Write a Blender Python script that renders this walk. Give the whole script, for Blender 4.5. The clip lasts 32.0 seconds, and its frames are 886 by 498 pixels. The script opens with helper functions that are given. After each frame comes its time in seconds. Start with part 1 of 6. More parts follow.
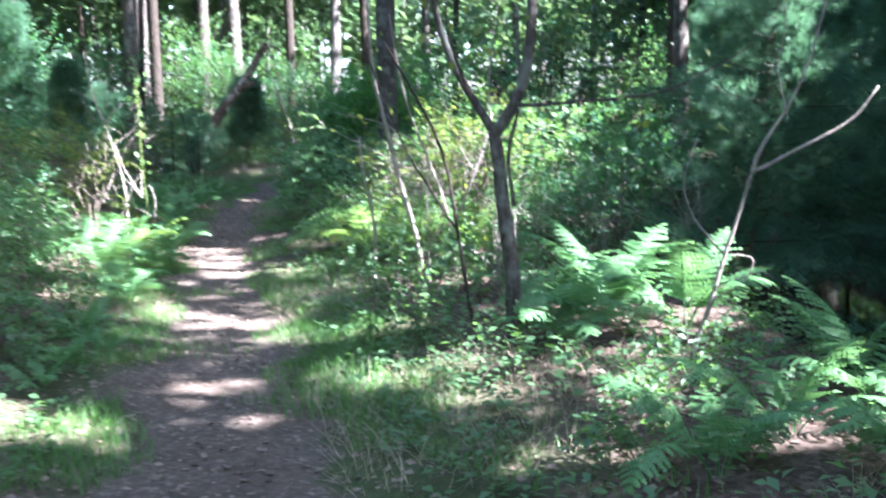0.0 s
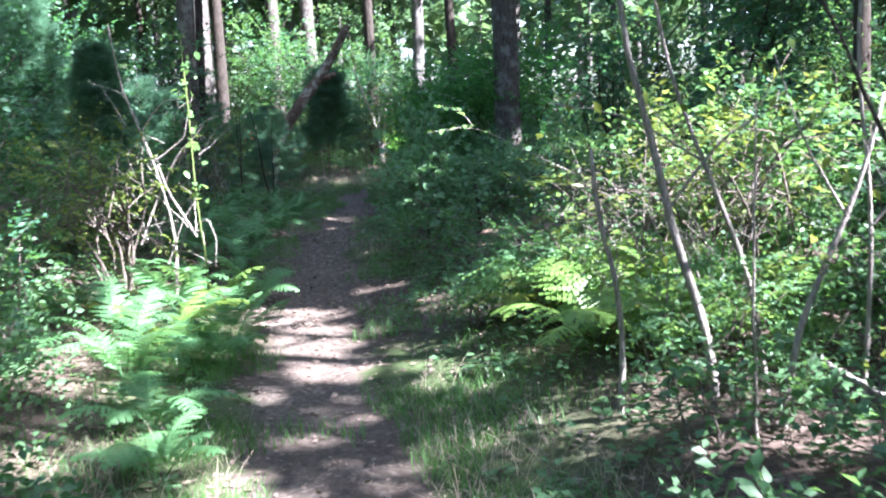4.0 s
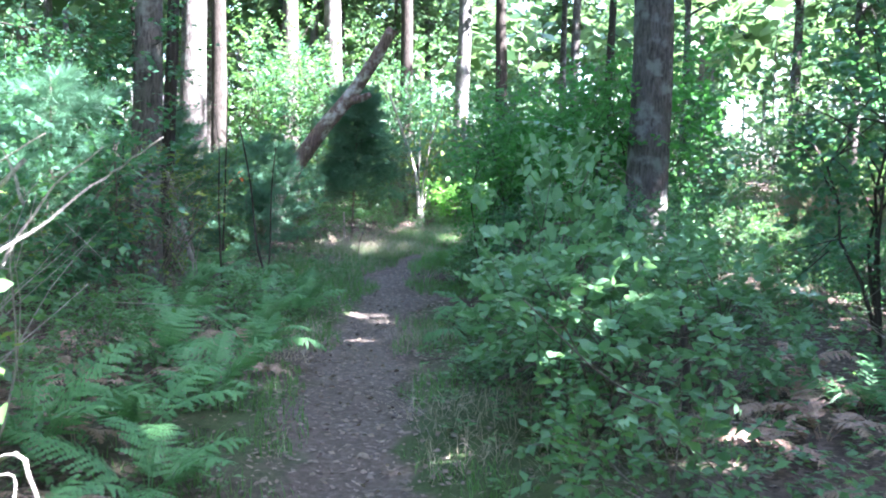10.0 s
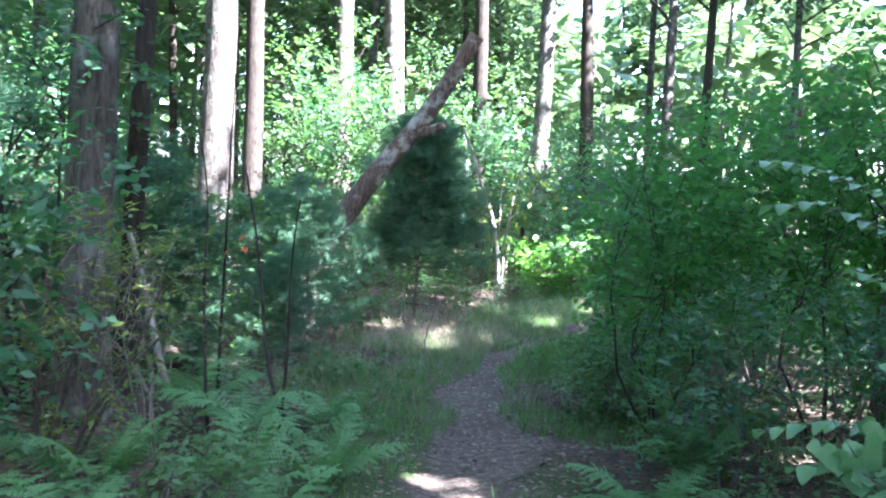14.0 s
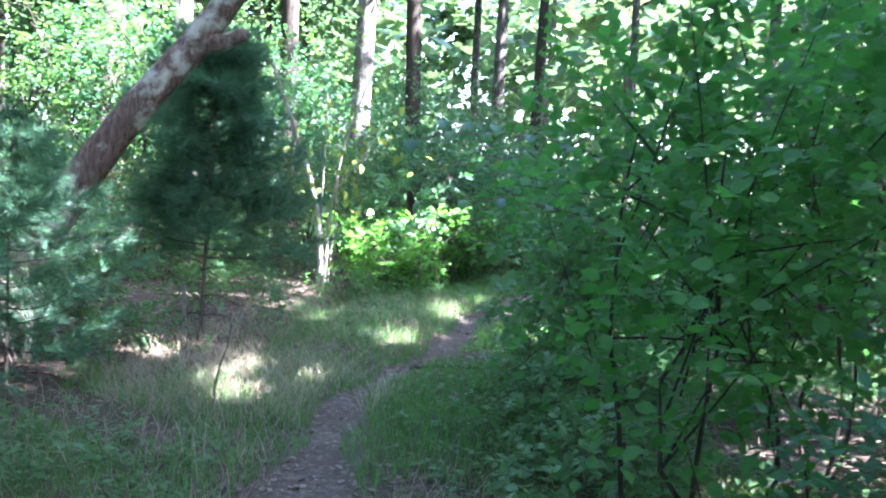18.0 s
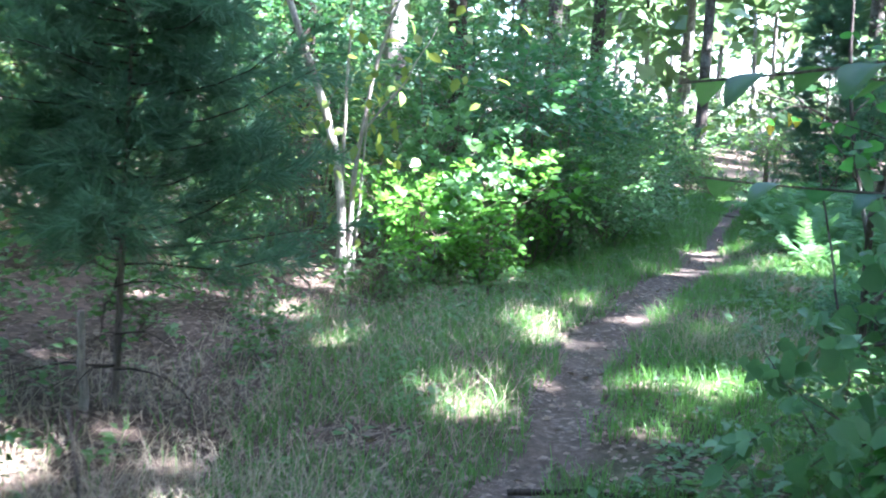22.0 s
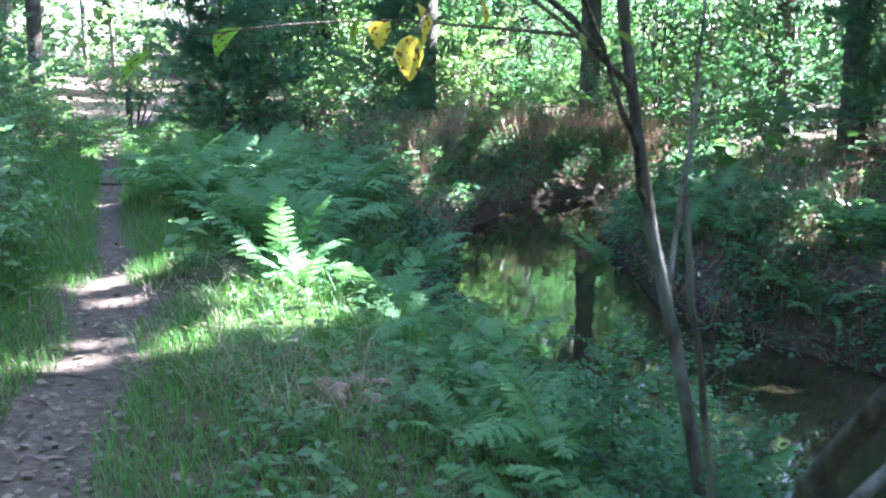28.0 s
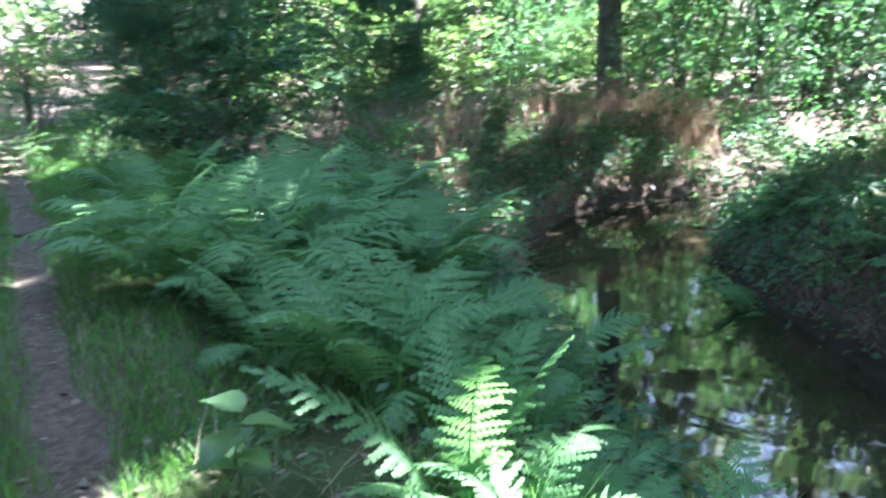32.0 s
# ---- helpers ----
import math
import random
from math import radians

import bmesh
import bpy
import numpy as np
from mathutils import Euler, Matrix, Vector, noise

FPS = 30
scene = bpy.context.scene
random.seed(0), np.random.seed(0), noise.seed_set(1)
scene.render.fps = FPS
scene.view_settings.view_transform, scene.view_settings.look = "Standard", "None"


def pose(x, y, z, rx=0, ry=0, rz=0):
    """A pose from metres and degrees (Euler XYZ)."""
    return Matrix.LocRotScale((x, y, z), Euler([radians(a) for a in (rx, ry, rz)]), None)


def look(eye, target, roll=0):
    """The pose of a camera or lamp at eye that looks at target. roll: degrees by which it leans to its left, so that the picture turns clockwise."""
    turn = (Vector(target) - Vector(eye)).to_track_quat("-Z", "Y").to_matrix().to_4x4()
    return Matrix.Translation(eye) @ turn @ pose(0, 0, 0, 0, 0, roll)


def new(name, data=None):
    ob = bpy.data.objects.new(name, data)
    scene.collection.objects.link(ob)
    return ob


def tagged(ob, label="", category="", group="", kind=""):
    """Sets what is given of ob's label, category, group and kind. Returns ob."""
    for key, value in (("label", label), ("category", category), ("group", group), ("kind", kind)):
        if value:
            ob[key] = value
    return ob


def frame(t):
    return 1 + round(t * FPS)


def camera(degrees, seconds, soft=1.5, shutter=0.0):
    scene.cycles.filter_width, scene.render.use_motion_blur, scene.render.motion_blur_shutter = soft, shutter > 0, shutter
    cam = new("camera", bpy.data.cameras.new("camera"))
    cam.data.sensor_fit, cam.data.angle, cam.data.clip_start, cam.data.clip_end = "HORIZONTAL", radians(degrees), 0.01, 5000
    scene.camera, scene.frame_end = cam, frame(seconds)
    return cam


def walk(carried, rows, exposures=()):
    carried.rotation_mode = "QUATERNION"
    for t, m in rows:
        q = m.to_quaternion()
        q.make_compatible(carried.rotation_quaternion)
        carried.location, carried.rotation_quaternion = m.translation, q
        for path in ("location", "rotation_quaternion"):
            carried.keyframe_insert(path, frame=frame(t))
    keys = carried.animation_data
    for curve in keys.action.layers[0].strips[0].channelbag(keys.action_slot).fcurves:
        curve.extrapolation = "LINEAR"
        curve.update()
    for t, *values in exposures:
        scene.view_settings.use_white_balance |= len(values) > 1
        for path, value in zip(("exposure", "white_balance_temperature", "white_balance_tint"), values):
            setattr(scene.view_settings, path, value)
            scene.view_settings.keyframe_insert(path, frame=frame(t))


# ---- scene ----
cam = camera(45.0, 32.0, soft=2.0, shutter=0.4)
METRES, EYE, TILT, LEAN, TURN = 33.0, 1.5, -7.0, 1.2, 0.0
ROWS = [
    (0.0, 0.0, 0.0, 0.0, 0.0, 0.0, -0.0),
    (0.5, -0.0008, 0.0189, 0.0025, -3.3, -2.45, 0.33),
    (1.0, -0.0005, 0.0391, 0.0067, 0.9, -2.23, -1.84),
    (1.5, -0.0045, 0.0582, 0.0063, 3.11, -4.34, -2.57),
    (2.0, -0.0086, 0.0768, 0.0083, 2.83, -4.24, -0.17),
    (2.5, -0.0164, 0.096, 0.0127, 7.21, -3.3, -1.65),
    (3.0, -0.0254, 0.1135, 0.0146, 5.53, -3.12, -0.62),
    (3.5, -0.0316, 0.1306, 0.0165, 4.76, -1.66, 1.14),
    (5.5, -0.0509, 0.2018, 0.0245, 0.04, 0.79, -1.15),
    (6.0, -0.0553, 0.2199, 0.0257, 0.82, 0.79, -0.63),
    (6.5, -0.059, 0.2386, 0.0289, 4.72, 0.62, -2.23),
    (7.0, -0.0636, 0.257, 0.0301, 1.99, 0.21, -1.07),
    (7.5, -0.0664, 0.274, 0.0315, 0.96, 0.45, -1.77),
    (8.0, -0.0681, 0.2911, 0.0342, 3.99, -0.12, -2.38),
    (8.5, -0.0715, 0.308, 0.037, 1.9, 1.36, -1.44),
    (9.0, -0.072, 0.3246, 0.0388, 0.12, 1.03, -2.4),
    (9.5, -0.0748, 0.3409, 0.0417, 4.01, 2.14, -4.02),
    (10.0, -0.0796, 0.3573, 0.0439, 3.85, 1.99, -2.62),
    (10.5, -0.0813, 0.3753, 0.0468, 4.38, 1.32, -1.41),
    (11.0, -0.0847, 0.3923, 0.0484, 4.61, 3.04, -3.7),
    (11.5, -0.0882, 0.4087, 0.0513, 2.01, 2.29, -3.28),
    (12.0, -0.089, 0.4266, 0.0548, 3.0, 3.74, -4.5),
    (12.5, -0.0942, 0.4459, 0.0564, 5.81, 4.15, -3.85),
    (13.0, -0.0981, 0.4635, 0.0587, 5.42, 4.0, -2.66),
    (13.5, -0.1007, 0.4808, 0.0621, 7.27, 3.79, -4.16),
    (14.0, -0.1056, 0.4996, 0.064, 6.72, 4.21, -3.99),
    (14.5, -0.1085, 0.5165, 0.0653, 5.14, 4.36, -2.78),
    (15.0, -0.1111, 0.5327, 0.0683, 6.32, 4.03, -4.14),
    (15.5, -0.1163, 0.5501, 0.0699, 1.41, 3.59, -2.78),
    (17.5, -0.1214, 0.6154, 0.0753, -4.08, 4.69, -3.6),
    (18.0, -0.1222, 0.6333, 0.0753, -3.78, 3.54, -3.14),
    (18.5, -0.1216, 0.6501, 0.0769, -2.84, 2.1, -1.67),
    (19.0, -0.1215, 0.6671, 0.08, 1.31, 0.23, -2.55),
    (19.5, -0.124, 0.6841, 0.0822, 2.01, -2.39, -1.67),
    (20.0, -0.1257, 0.7007, 0.0839, 3.48, -0.06, -0.63),
    (20.5, -0.1272, 0.7172, 0.0853, 4.31, 0.61, -1.86),
    (21.0, -0.1284, 0.7327, 0.0876, 0.38, -1.7, -0.87),
    (21.5, -0.1269, 0.7469, 0.09, -0.6, -0.79, -2.39),
    (22.0, -0.1268, 0.7604, 0.0916, -2.09, -0.2, -3.21),
    (22.5, -0.1271, 0.7752, 0.0926, -4.79, -0.09, -0.93),
    (23.0, -0.1267, 0.7907, 0.0954, -5.24, 1.39, -1.16),
    (23.5, -0.1276, 0.8071, 0.0974, -10.08, 0.14, -0.16),
    (24.0, -0.1244, 0.8221, 0.0988, -19.48, 0.73, 1.23),
    (24.5, -0.1209, 0.8349, 0.1013, -23.04, 0.93, 2.98),
    (25.0, -0.1189, 0.8474, 0.1033, -29.79, -1.17, 3.0),
    (25.5, -0.1148, 0.8578, 0.1042, -36.71, -0.77, 2.08),
    (26.0, -0.1115, 0.8678, 0.1058, -36.05, -1.97, 1.71),
    (26.5, -0.1084, 0.8802, 0.1079, -36.27, -2.06, 1.16),
    (28.5, -0.0874, 0.9235, 0.1121, -35.36, -5.37, 3.93),
    (29.0, -0.084, 0.9367, 0.1147, -31.93, -6.28, 2.58),
    (29.5, -0.0818, 0.9513, 0.1161, -29.05, -8.32, 2.98),
    (30.0, -0.0777, 0.9649, 0.1179, -27.54, -8.78, 4.2),
    (30.5, -0.0737, 0.9787, 0.1202, -28.03, -8.87, 3.5),
    (31.0, -0.0695, 0.9928, 0.1215, -32.93, -9.51, 4.02),
    (31.5, -0.0637, 1.0057, 0.1232, -35.07, -7.03, 6.32),
    (32.0, -0.0601, 1.0176, 0.1242, -41.53, -6.07, 5.41),
]
EXPOSURES = [(t, e + 0.38, 5500 if t < 10 else 5450 if t < 29 else 5500 if t < 31 else 5650, 23 if t < 10 else 22 if t < 20 else 20 if t < 31 else 18) for t, e in (
    (0.0, 3.7), (3.0, 3.34), (5.5, 3.45), (7.2, 3.6), (8.0, 4.03), (9.0, 4.6), (10.0, 4.48), (11.0, 4.5), (12.0, 4.33), (13.0, 4.5), (15.0, 4.4), (18.0, 4.55), (20.0, 4.52), (21.0, 4.5), (22.0, 4.5), (23.0, 4.33), (24.0, 4.28), (26.0, 4.58), (28.5, 4.52), (30.0, 4.3), (31.0, 4.12), (32.0, 4.42))]
walk(cam, [(t, pose(0, 0, EYE, TILT, LEAN, TURN) @ pose(METRES * x, METRES * y, METRES * z, 90 + pitch, roll, yaw)) for t, x, y, z, yaw, pitch, roll in ROWS], EXPOSURES)

# ---- daylight ----
SUN_UP = radians(48)
SUN_FROM = Vector((0.94, -0.34, 0)).normalized()
SUN_DIR = Vector((SUN_FROM.x * math.cos(SUN_UP), SUN_FROM.y * math.cos(SUN_UP), math.sin(SUN_UP)))
world = bpy.data.worlds.new("sky")
scene.world = world
world.use_nodes = True
wt = world.node_tree
sky = wt.nodes.new("ShaderNodeTexSky")
sky.sky_type = "NISHITA"
sky.sun_disc = False
sky.sun_elevation = SUN_UP
sky.sun_rotation = math.atan2(SUN_FROM.x, SUN_FROM.y)
sky.air_density, sky.dust_density, sky.ozone_density = 1.0, 2.0, 1.0
wt.links.new(sky.outputs[0], wt.nodes["Background"].inputs[0])
wt.nodes["Background"].inputs[1].default_value = 0.067
sun = new("sun", bpy.data.lights.new("sun", "SUN"))
sun.data.energy = 4.7
sun.data.angle = radians(0.53)
sun.data.color = (1.0, 0.95, 0.87)
sun.matrix_world = look((0, 0, 30), Vector((0, 0, 30)) - SUN_DIR)


# ---- materials ----
class Mat:
    """A small builder of node materials."""

    def __init__(self, name):
        self.m = bpy.data.materials.new(name)
        self.m.use_nodes = True
        self.t = self.m.node_tree
        self.t.nodes.clear()
        self.out = self.n("OutputMaterial")

    def n(self, kind, **values):
        node = self.t.nodes.new("ShaderNode" + kind)
        for k, v in values.items():
            node.inputs[k.replace("_", " ")].default_value = v
        return node

    def link(self, a, b):
        self.t.links.new(a, b)

    def noise(self, scale, detail=4.0, rough=0.6, vec=None, dist=0.0):
        node = self.n("TexNoise", Scale=scale, Detail=detail, Roughness=rough, Distortion=dist)
        if vec is not None:
            self.link(vec, node.inputs["Vector"])
        return node.outputs["Fac"]

    def coord(self, stretch=(1, 1, 1)):
        c = self.n("TexCoord")
        mp = self.n("Mapping")
        mp.inputs["Scale"].default_value = stretch
        self.link(c.outputs["Object"], mp.inputs["Vector"])
        return mp.outputs["Vector"]

    def ramp(self, fac, *stops):
        r = self.n("ValToRGB")
        el = r.color_ramp.elements
        el[0].position, el[0].color = stops[0][0], (*stops[0][1], 1)
        el[1].position, el[1].color = stops[-1][0], (*stops[-1][1], 1)
        for p, c in stops[1:-1]:
            e = el.new(p)
            e.color = (*c, 1)
        self.link(fac, r.inputs["Fac"])
        return r.outputs["Color"]

    def mix(self, fac, a, b, mode="MIX"):
        x = self.n("Mix")
        x.data_type, x.blend_type = "RGBA", mode
        ins = [s for s in x.inputs if s.enabled]
        for sock, v in zip(ins, (fac, a, b)):
            if isinstance(v, bpy.types.NodeSocket):
                self.link(v, sock)
            elif isinstance(v, tuple):
                sock.default_value = (*v, 1)
            else:
                sock.default_value = v
        return [s for s in x.outputs if s.enabled][0]

    def bump(self, height, strength, distance):
        b = self.n("Bump", Strength=strength, Distance=distance)
        self.link(height, b.inputs["Height"])
        return b.outputs["Normal"]

    def surface(self, colour, rough=0.7, normal=None, spec=0.3, **more):
        p = self.n("BsdfPrincipled")
        if isinstance(colour, tuple):
            p.inputs["Base Color"].default_value = (*colour, 1)
        else:
            self.link(colour, p.inputs["Base Color"])
        p.inputs["Roughness"].default_value = rough
        p.inputs["Specular IOR Level"].default_value = spec
        if normal is not None:
            self.link(normal, p.inputs["Normal"])
        self.link(p.outputs[0], self.out.inputs["Surface"])
        return p


def leaf_material(name, dark, light, through_col, share=0.42, rough=0.42, odd=None):
    """Thin green blades: each leaf has its own shade, some light comes through."""
    k = Mat(name)
    geo, obj = k.n("NewGeometry"), k.n("ObjectInfo")
    add = k.n("Math")
    add.operation = "MULTIPLY_ADD"
    k.link(obj.outputs["Random"], add.inputs[0])
    add.inputs[1].default_value = 0.3
    sub = k.n("Math")
    sub.operation = "MULTIPLY"
    sub.inputs[1].default_value = 0.7
    k.link(geo.outputs["Random Per Island"], sub.inputs[0])
    k.link(sub.outputs[0], add.inputs[2])
    stops = [(0.0, dark), (0.8, light)]
    if odd:
        stops += [(0.93, light), (0.97, odd)]
    col = k.ramp(add.outputs[0], *stops)
    spots = k.noise(60.0, 3.0)
    col = k.mix(0.35, col, k.ramp(spots, (0.3, dark), (0.7, light)))
    p = k.n("BsdfPrincipled", Roughness=rough)
    p.inputs["Specular IOR Level"].default_value = 0.28
    k.link(col, p.inputs["Base Color"])
    tr = k.n("BsdfTranslucent")
    k.link(k.mix(0.65, col, through_col), tr.inputs["Color"])
    ms = k.n("MixShader")
    ms.inputs[0].default_value = share
    k.link(p.outputs[0], ms.inputs[1])
    k.link(tr.outputs[0], ms.inputs[2])
    k.link(ms.outputs[0], k.out.inputs["Surface"])
    return k.m


def bark_material(name, dark, light, ridge=14.0, patch=None, moss=0.0):
    k = Mat(name)
    v = k.coord((1, 1, 0.18))
    fine = k.noise(ridge * 3, 6.0, 0.65, v, 0.4)
    wide = k.noise(ridge * 0.6, 3.0, 0.5, v, 0.8)
    col = k.ramp(fine, (0.3, dark), (0.62, light))
    if patch:
        blot = k.noise(5.0, 4.0, 0.6, k.coord())
        col = k.mix(k.ramp(blot, (0.5, (0, 0, 0)), (0.62, (1, 1, 1))), col, patch)
    if moss:
        m2 = k.noise(3.0, 5.0, 0.7, k.coord())
        col = k.mix(k.ramp(m2, (0.62 - moss, (0, 0, 0)), (0.72 - moss, (1, 1, 1))), col, (0.06, 0.09, 0.025))
    h = k.mix(0.5, fine, wide)
    k.surface(col, 0.92, k.bump(h, 1.0, 0.05), 0.12)
    return k.m


LEAF_GREEN = leaf_material("leaf_green", (0.036, 0.088, 0.044), (0.096, 0.186, 0.079), (0.180, 0.372, 0.061))
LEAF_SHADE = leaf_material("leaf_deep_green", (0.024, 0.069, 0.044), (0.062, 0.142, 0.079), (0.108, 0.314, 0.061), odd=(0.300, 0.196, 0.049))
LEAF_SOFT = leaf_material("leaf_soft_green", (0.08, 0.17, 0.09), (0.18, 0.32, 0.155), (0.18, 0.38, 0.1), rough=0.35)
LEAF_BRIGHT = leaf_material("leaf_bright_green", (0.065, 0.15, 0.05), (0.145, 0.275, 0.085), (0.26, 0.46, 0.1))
LEAF_FRESH = leaf_material("leaf_fresh_green", (0.05, 0.15, 0.03), (0.12, 0.29, 0.05), (0.2, 0.46, 0.05))
LEAF_YELLOW = leaf_material("leaf_yellowing", (0.06, 0.13, 0.03), (0.17, 0.22, 0.05), (0.32, 0.38, 0.06), odd=(0.38, 0.27, 0.06))
LEAF_BLACKENED = leaf_material("leaf_blackened", (0.012, 0.008, 0.006), (0.03, 0.018, 0.012), (0.03, 0.012, 0.008), share=0.1)
LEAF_CANOPY = leaf_material("leaf_canopy", (0.036, 0.08, 0.032), (0.08, 0.145, 0.056), (0.17, 0.27, 0.09), share=0.36)
FERN_GREEN = leaf_material("fern_green", (0.04, 0.12, 0.05), (0.125, 0.27, 0.1), (0.18, 0.38, 0.1), share=0.36, rough=0.5)
FERN_YELLOW = leaf_material("fern_yellowing", (0.11, 0.165, 0.035), (0.21, 0.26, 0.06), (0.34, 0.4, 0.07))
FERN_BRACKEN = leaf_material("bracken_green", (0.07, 0.16, 0.035), (0.16, 0.27, 0.06), (0.28, 0.42, 0.07))
NEEDLES = leaf_material("pine_needles", (0.046, 0.115, 0.07), (0.1, 0.21, 0.125), (0.13, 0.27, 0.12), share=0.42, rough=0.45)
GRASS = leaf_material("grass_blades", (0.036, 0.1, 0.034), (0.1, 0.215, 0.06), (0.17, 0.41, 0.055))
GRASS_LUSH = leaf_material("grass_lush", (0.04, 0.125, 0.025), (0.115, 0.29, 0.05), (0.18, 0.5, 0.05))
LEAF_MAPLE = leaf_material("leaf_maple", (0.03, 0.1, 0.034), (0.08, 0.2, 0.062), (0.13, 0.44, 0.06), share=0.5, rough=0.55)
STRAW = leaf_material("dry_grass", (0.2, 0.165, 0.11), (0.43, 0.37, 0.27), (0.4, 0.35, 0.22), share=0.35)
DEAD = leaf_material("dead_leaves", (0.05, 0.038, 0.031), (0.27, 0.21, 0.165), (0.22, 0.15, 0.09), share=0.2, rough=0.6, odd=(0.38, 0.32, 0.27))
RUST = leaf_material("rusty_stalks", (0.17, 0.1, 0.07), (0.38, 0.27, 0.2), (0.36, 0.24, 0.16), share=0.25)
BARK = bark_material("bark_grey_brown", (0.025, 0.021, 0.019), (0.12, 0.105, 0.092), patch=(0.17, 0.17, 0.15))
BARK_GREY = bark_material("bark_grey", (0.045, 0.04, 0.037), (0.16, 0.147, 0.135), patch=(0.2, 0.195, 0.185))
BARK_DARK = bark_material("bark_dark", (0.016, 0.014, 0.012), (0.07, 0.058, 0.048))
BARK_PALE = bark_material("bark_pale", (0.12, 0.105, 0.09), (0.33, 0.3, 0.26), ridge=9.0, patch=(0.4, 0.38, 0.33))
BARK_DEAD = bark_material("bark_dead_reddish", (0.045, 0.028, 0.024), (0.22, 0.15, 0.125), ridge=11.0, patch=(0.48, 0.43, 0.38), moss=0.0)
TWIG = bark_material("twig_bark", (0.07, 0.055, 0.045), (0.2, 0.17, 0.14), ridge=30.0)
TWIG_PALE = bark_material("twig_bleached_lit", (0.17, 0.15, 0.13), (0.38, 0.34, 0.3), ridge=30.0)
STALK = Mat("green_stalk")
STALK.surface(STALK.ramp(STALK.noise(20.0), (0.3, (0.07, 0.12, 0.03)), (0.7, (0.16, 0.2, 0.06))), 0.6)
STALK = STALK.m
MOSSY = bark_material("mossy_wood", (0.05, 0.04, 0.03), (0.16, 0.12, 0.08), moss=0.16)


def ground_material():
    k = Mat("forest_floor")
    at = k.n("Attribute")
    at.attribute_name = "cover"
    sep = k.n("SeparateColor")
    k.link(at.outputs["Color"], sep.inputs[0])
    v = k.coord()
    litter_n = k.noise(38.0, 6.0, 0.7, v)
    vor = k.n("TexVoronoi", Scale=26.0, Randomness=1.0)
    k.link(v, vor.inputs["Vector"])
    flecks = k.ramp(vor.outputs["Color"], (0.1, (0.03, 0.022, 0.017)), (0.5, (0.075, 0.055, 0.043)), (0.9, (0.17, 0.13, 0.105)))
    litter = k.mix(0.45, flecks, k.ramp(litter_n, (0.3, (0.02, 0.016, 0.012)), (0.7, (0.1, 0.074, 0.058))))
    soil_n = k.noise(22.0, 8.0, 0.75, v)
    patchy = k.noise(1.7, 3.0, 0.5, v)
    soil = k.ramp(soil_n, (0.28, (0.04, 0.032, 0.026)), (0.5, (0.092, 0.075, 0.061)), (0.74, (0.25, 0.212, 0.178)))
    soil = k.mix(k.ramp(patchy, (0.4, (0, 0, 0)), (0.65, (0.55, 0.55, 0.55))), soil, litter)
    moss = k.ramp(k.noise(45.0, 5.0, 0.7, v), (0.3, (0.02, 0.035, 0.014)), (0.7, (0.06, 0.1, 0.03)))
    mud = k.ramp(soil_n, (0.3, (0.012, 0.01, 0.008)), (0.7, (0.045, 0.035, 0.027)))
    col = k.mix(sep.outputs[1], litter, moss)
    worn = k.n("Math")
    worn.operation = "MULTIPLY_ADD"
    k.link(k.noise(4.5, 7.0, 0.68, v), worn.inputs[0])
    worn.inputs[1].default_value = 1.3
    k.link(sep.outputs[0], worn.inputs[2])
    bare = k.n("Math")
    bare.operation = "SUBTRACT"
    k.link(worn.outputs[0], bare.inputs[0])
    bare.inputs[1].default_value = 0.7
    col = k.mix(k.ramp(bare.outputs[0], (0.2, (0, 0, 0)), (0.55, (1, 1, 1))), col, soil)
    col = k.mix(sep.outputs[2], col, mud)
    h = k.mix(0.12, soil_n, vor.outputs["Distance"])
    k.surface(col, 0.95, k.bump(h, 0.6, 0.025), 0.12)
    return k.m


GROUND = ground_material()


def water_material():
    k = Mat("stream_water")
    v = k.coord((1, 0.5, 1))
    p = k.surface(k.ramp(k.noise(1.2, 3.0, 0.5, v), (0.35, (0.012, 0.012, 0.007)), (0.7, (0.035, 0.03, 0.016))), 0.04,
                  k.bump(k.noise(2.2, 2.0, 0.5, v, 0.5), 0.06, 0.05), 0.6)
    p.inputs["IOR"].default_value = 1.33
    return k.m


WATER = water_material()

# ---- the lie of the land ----
TRAIL = np.array([(-2.0, -60), (0.4, -6), (-0.2, 0), (-0.75, 3), (-1.15, 5.2), (-1.72, 7.9), (-2.37, 11), (-2.95, 13.7), (-3.25, 16), (-3.55, 17.8), (-3.8, 19.1), (-4.15, 22.3), (-4.15, 24.5),
                  (-4.33, 26.2), (-4.23, 28.1), (-3.45, 30.1), (-2.87, 32.2), (-2.55, 32.9), (-1.9, 34.4), (-1.4, 35.4), (-0.78, 36.95), (-0.3, 38.4), (0.28, 40.1), (0.65, 41), (1.3, 43), (3.2, 48.4),
                  (6.5, 55), (14, 70)])
HALF = np.array([0.5, 0.5, 0.5, 0.5, 0.52, 0.52, 0.42, 0.42, 0.37, 0.37, 0.32, 0.32, 0.42, 0.26, 0.13, 0.16, 0.19, 0.19, 0.18, 0.25, 0.14, 0.11, 0.11, 0.12, 0.14, 0.2, 0.3, 0.5])
